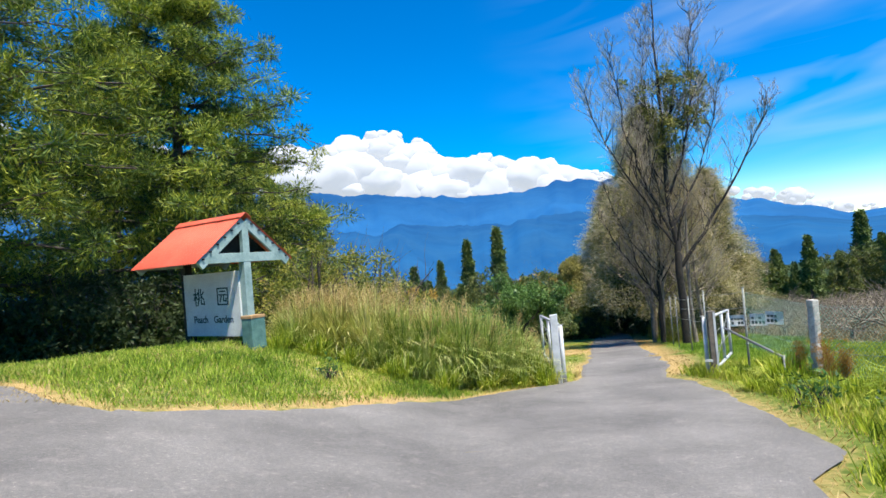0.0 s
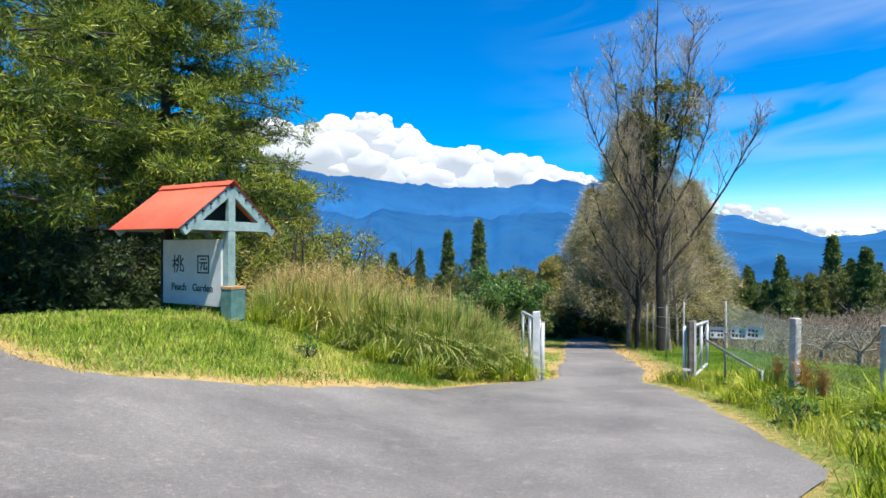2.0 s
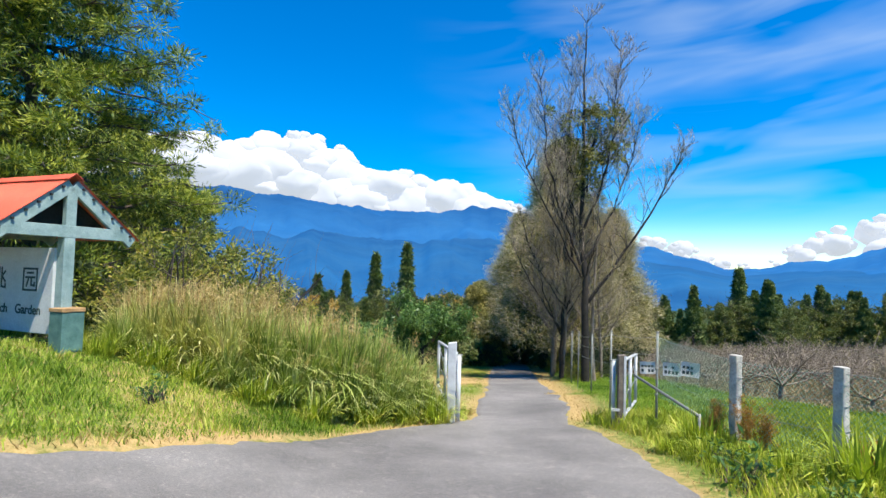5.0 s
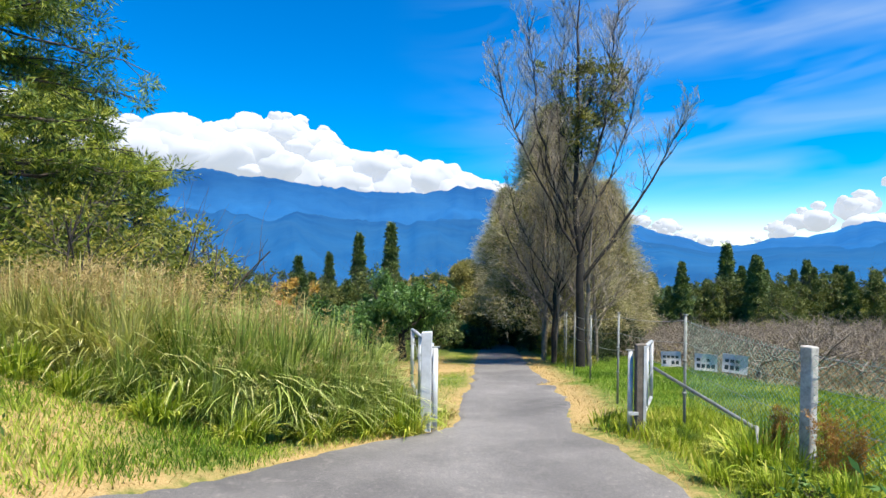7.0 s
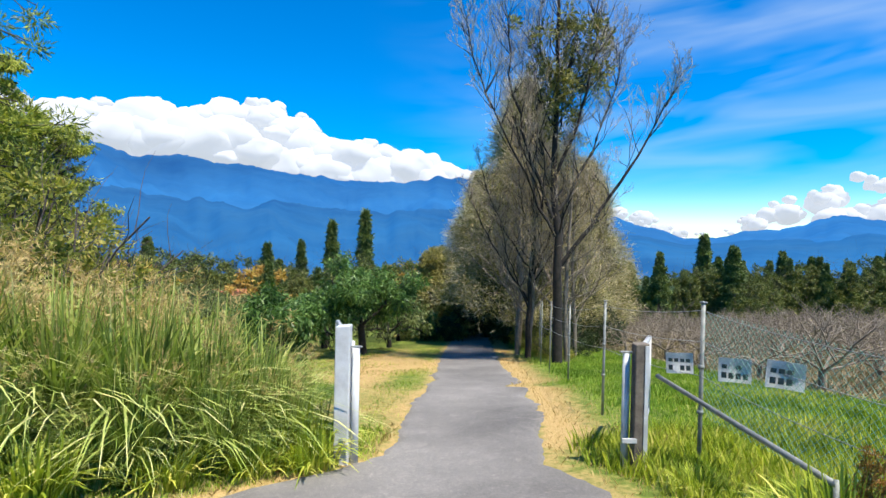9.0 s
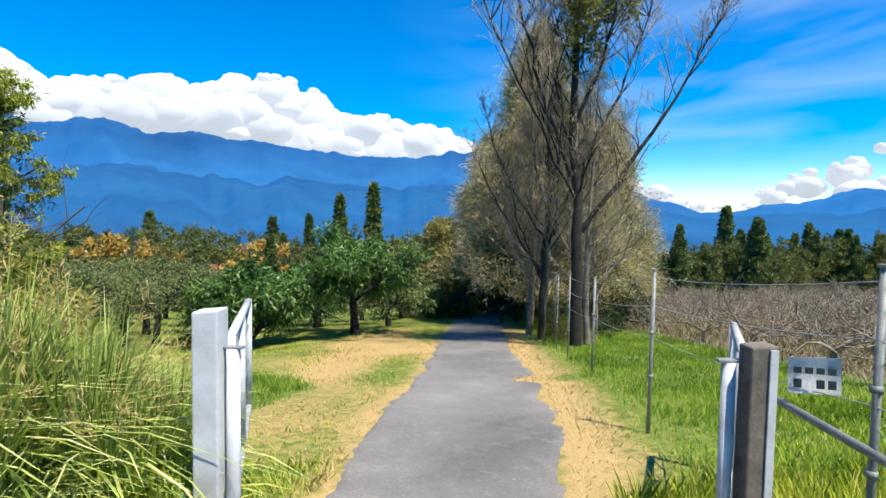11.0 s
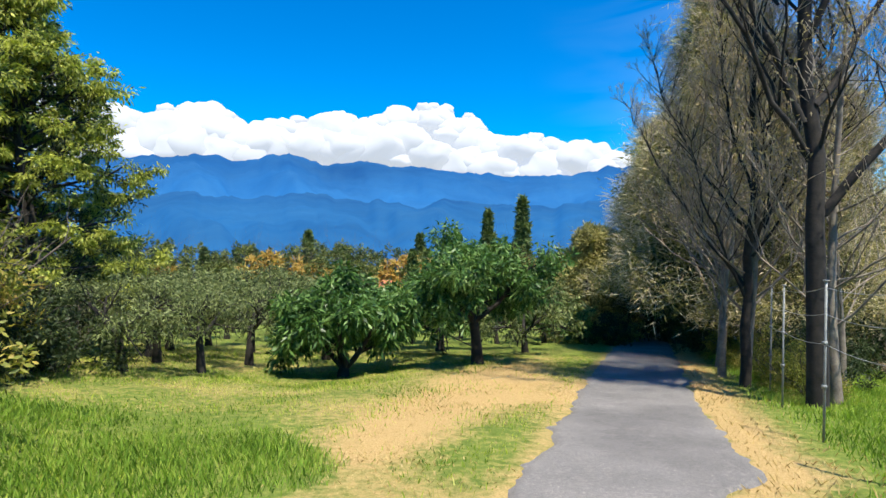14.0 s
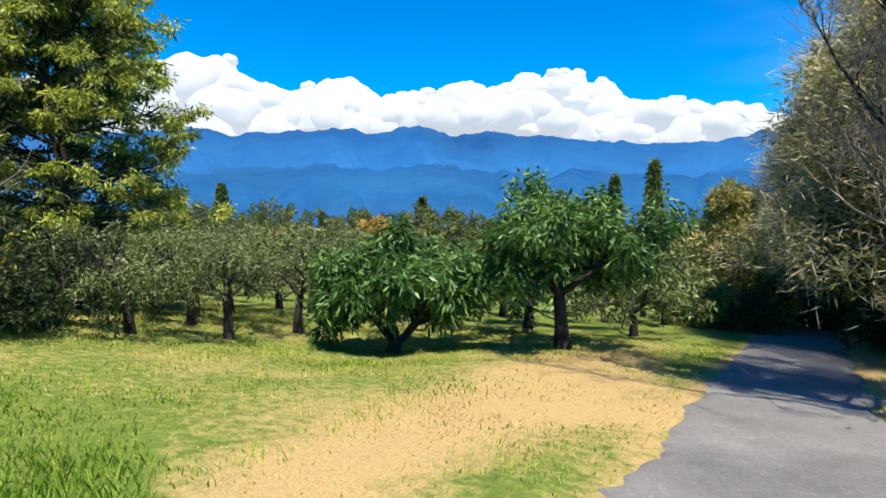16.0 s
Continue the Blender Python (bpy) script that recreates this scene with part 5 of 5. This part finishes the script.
for k, (x, y, sc) in enumerate(((-3.3, 12.7, 0.66), (-1.9, 12.5, 0.8), (-3.0, 13.6, 0.8), (-2.1, 13.7, 0.9), (-2.5, 14.8, 0.84), (-1.4, 15.2, 0.84), (-1.6, 13.2, 0.9), (-3.9, 13.4, 0.6), (-0.6, 13.5, 0.8))):
    again(blond, x, y, 101 * k, sc)


def turf(name, n, x0, x1, y0, y1, keep, lo, hi, material, label, seed, width=0.006, lean=0.45):
    """Single blades scattered where keep(x, y) gives a chance over 0."""
    r = np.random.default_rng(seed)
    x, y = r.uniform(x0, x1, n), r.uniform(y0, y1, n)
    ok = r.random(n) < keep(x, y)
    x, y = x[ok], y[ok]
    m = len(x)
    patch = np.array([noise.noise((p * 0.8, q * 0.8, seed)) for p, q in zip(x, y)])
    h = r.uniform(lo, hi, m) * (1 + 0.6 * patch)
    a = r.uniform(0, 2 * np.pi, m)
    base = np.stack([x, y, ground_z(x, y) - 0.02], -1)
    side = np.stack([np.cos(a), np.sin(a), np.zeros(m)], -1) * (width * r.uniform(0.6, 1.5, m))[:, None]
    b = r.uniform(0, 2 * np.pi, m)
    tip = base + np.stack([np.cos(b) * lean * h, np.sin(b) * lean * h, h], -1) * r.uniform(0.6, 1.0, (m, 1))
    mid = base + (tip - base) * 0.55 + np.array([0, 0, 1.0]) * (0.12 * h)[:, None]
    V = np.stack([base - side, base + side, mid + side * 0.8, tip, mid - side * 0.8], 1).reshape(-1, 3)
    F = np.arange(5 * m).reshape(m, 5)
    ob = part(name, polys(name, V, F), material)
    return tagged(ob, label, "grass", "", "stuff")


turf("lawn_grass", 140000, -13, 3.2, 6.2, 14.5, lambda x, y: np.where(x < left_edge(y), smooth(-0.05, 0.5, off_road(x, y)), 0), 0.05, 0.17, M_GRASS, "short sunlit grass on the road bank", 1)
turf("lawn_straw", 50000, -11, 3.6, 6.2, 15, lambda x, y: np.where(x < left_edge(y), smooth(0.7, 0.05, off_road(x, y)) + 0.34, 0), 0.03, 0.12, M_STRAW, "dry straw along the asphalt edge", 2, 0.005, 0.9)
turf("verge_grass", 130000, 2.4, 10.5, 1.5, 13, lambda x, y: np.where(x > right_edge(y), smooth(0.25, 0.8, off_road(x, y)) * smooth(5.5, 3.0, off_road(x, y)), 0), 0.08, 0.34, M_VERGE, "long sunlit yellow-green grass along the fence", 3, 0.006)
turf("strip_grass", 200000, 5.5, 19, 11, 36, lambda x, y: np.where(x > right_edge(y), smooth(0.9, 1.7, off_road(x, y)) * (x < 12.3 + 0.22 * np.maximum(y - 15.5, 0)), 0), 0.05, 0.17, M_LUSH, "short bright green grass strip between lane and field", 9, 0.007)
turf("field_weeds", 120000, 12, 36, 5, 48, lambda x, y: smooth(-0.3, 0.8, x - (12.2 + 0.22 * np.maximum(y - 15.5, 0))), 0.08, 0.34, M_WEED, "dead grey-brown weeds in the leafless orchard", 10, 0.012, 0.8)
turf("verge_straw", 45000, 2.2, 11, 1.5, 30, lambda x, y: np.where(x > right_edge(y), smooth(1.8, 0.3, off_road(x, y)), 0), 0.03, 0.12, M_STRAW, "dry straw along the lane", 4, 0.005, 0.9)
turf("field_grass", 60000, 6, 14, 3, 16, lambda x, y: smooth(2.0, 3.5, off_road(x, y)) * (x > right_edge(y)) * (x < 12.3), 0.06, 0.2, M_GRASS, "green field grass beyond the fence", 5, 0.008)
turf("orchard_grass", 80000, -10, 8, 14, 34, lambda x, y: np.where(x < left_edge(y), np.clip(1.0 - 0.95 * np.exp(-((off_road(x, y) - 1.9 - 1.6 * np.array([noise.noise((p * 0.35, q * 0.22, 21)) for p, q in zip(x, y)])) / 1.1) ** 2), 0.04, 1) * smooth(0.0, 0.5, off_road(x, y)), 0), 0.03, 0.11, M_GRASS, "cropped orchard grass", 6, 0.006)
turf("orchard_straw", 90000, -6, 9, 13.5, 34, lambda x, y: np.where(x < left_edge(y), (np.exp(-((off_road(x, y) - 1.6 - 1.6 * np.array([noise.noise((p * 0.35, q * 0.22, 21)) for p, q in zip(x, y)])) / 1.0) ** 2) + 0.12) * (1 - 0.95 * lush(x, y)), 0), 0.02, 0.07, M_STRAW, "mown straw on the orchard strip", 7, 0.005, 1.1)


turf("lush_grass", 70000, -6, 3.1, 14, 21.6, lambda x, y: lush(x, y) * 0.75, 0.06, 0.19, M_LUSH, "tall lush green grass patch beside the lane", 8, 0.006)


def dock(x, y, h, seed):
    r = np.random.default_rng(seed)
    t = thing("dock_plant", at(x, y), "rust-brown dried weed standing in the verge", "weed", "dried weeds by the fence")
    lines = [([(0.03 * r.normal(), 0.03 * r.normal(), -0.05), (0.06 * r.normal(), 0.06 * r.normal(), h * 0.55), (0.09 * r.normal(), 0.09 * r.normal(), h * r.uniform(0.7, 1.05))], [0.006, 0.005, 0.003]) for _ in range(15)]
    part("stemwork", tubes("stemwork", lines, 4), M_RUST, t)
    cs = np.concatenate([[np.array(p[0]) + (np.array(p[2]) - np.array(p[0])) * u + r.normal(size=3) * 0.03 for u in (0.45, 0.58, 0.7, 0.82, 0.94)] for p, _ in lines])
    part("seedhead", crown_leaves("seedhead", cs, np.full(len(cs), 0.05), 30, 0.03, 0.008, -0.6, r, 0.2), M_RUST, t)


for k, (x, y, h) in enumerate(((6.05, 8.85, 0.9), (6.0, 9.5, 0.75), (6.45, 7.3, 0.5), (6.25, 8.75, 0.65))):
    dock(x, y, h, 400 + k)
weed = place(shrub("broadleaf_weed", 411, 0.5, 0.35, M_LEAF, "low broad-leaved green weed in the verge", "weed", 12, 12, 0.12, "broad-leaved weeds"), 4.9, 7.4)
for x, y, a in ((-2.2, 9.6, 40), (5.3, 8.4, 90), (5.0, 6.2, 180), (0.6, 12.2, 20)):
    again(weed, x, y, a, 0.7)

# grass tufts in the verges
tuft = place(tussock(302, 320, 0.85, "low tuft of arching grass in the verge", M_VERGE, 0), 6.0, 6.9)
for k, (x, y, sc) in enumerate(((5.5, 7.0, 0.34), (5.9, 7.7, 0.38), (6.3, 6.4, 0.36), (5.3, 8.7, 0.36), (5.9, 10.1, 0.34), (5.7, 10.9, 0.3), (4.9, 6.3, 0.28), (5.5, 5.6, 0.34), (6.6, 8.6, 0.4), (7.2, 7.4, 0.4), (5.75, 9.0, 0.4), (5.74, 9.42, 0.62), (5.9, 9.7, 0.5), (5.7, 8.3, 0.36), (5.6, 7.6, 0.36), (2.1, 12.7, 0.3), (1.9, 13.2, 0.4), (-2.9, 11.7, 0.3), (-2.2, 11.6, 0.26), (-1.2, 11.6, 0.3), (-0.2, 11.7, 0.28), (0.7, 12.2, 0.3), (1.5, 12.6, 0.26), (-4.4, 12.1, 0.26), (-5.6, 12.4, 0.25), (-3.6, 11.3, 0.22), (5.05, 9.3, 0.26))):
    again(tuft, x, y, 51 * k, (2.6 if x < 3 else 1.35) * sc)
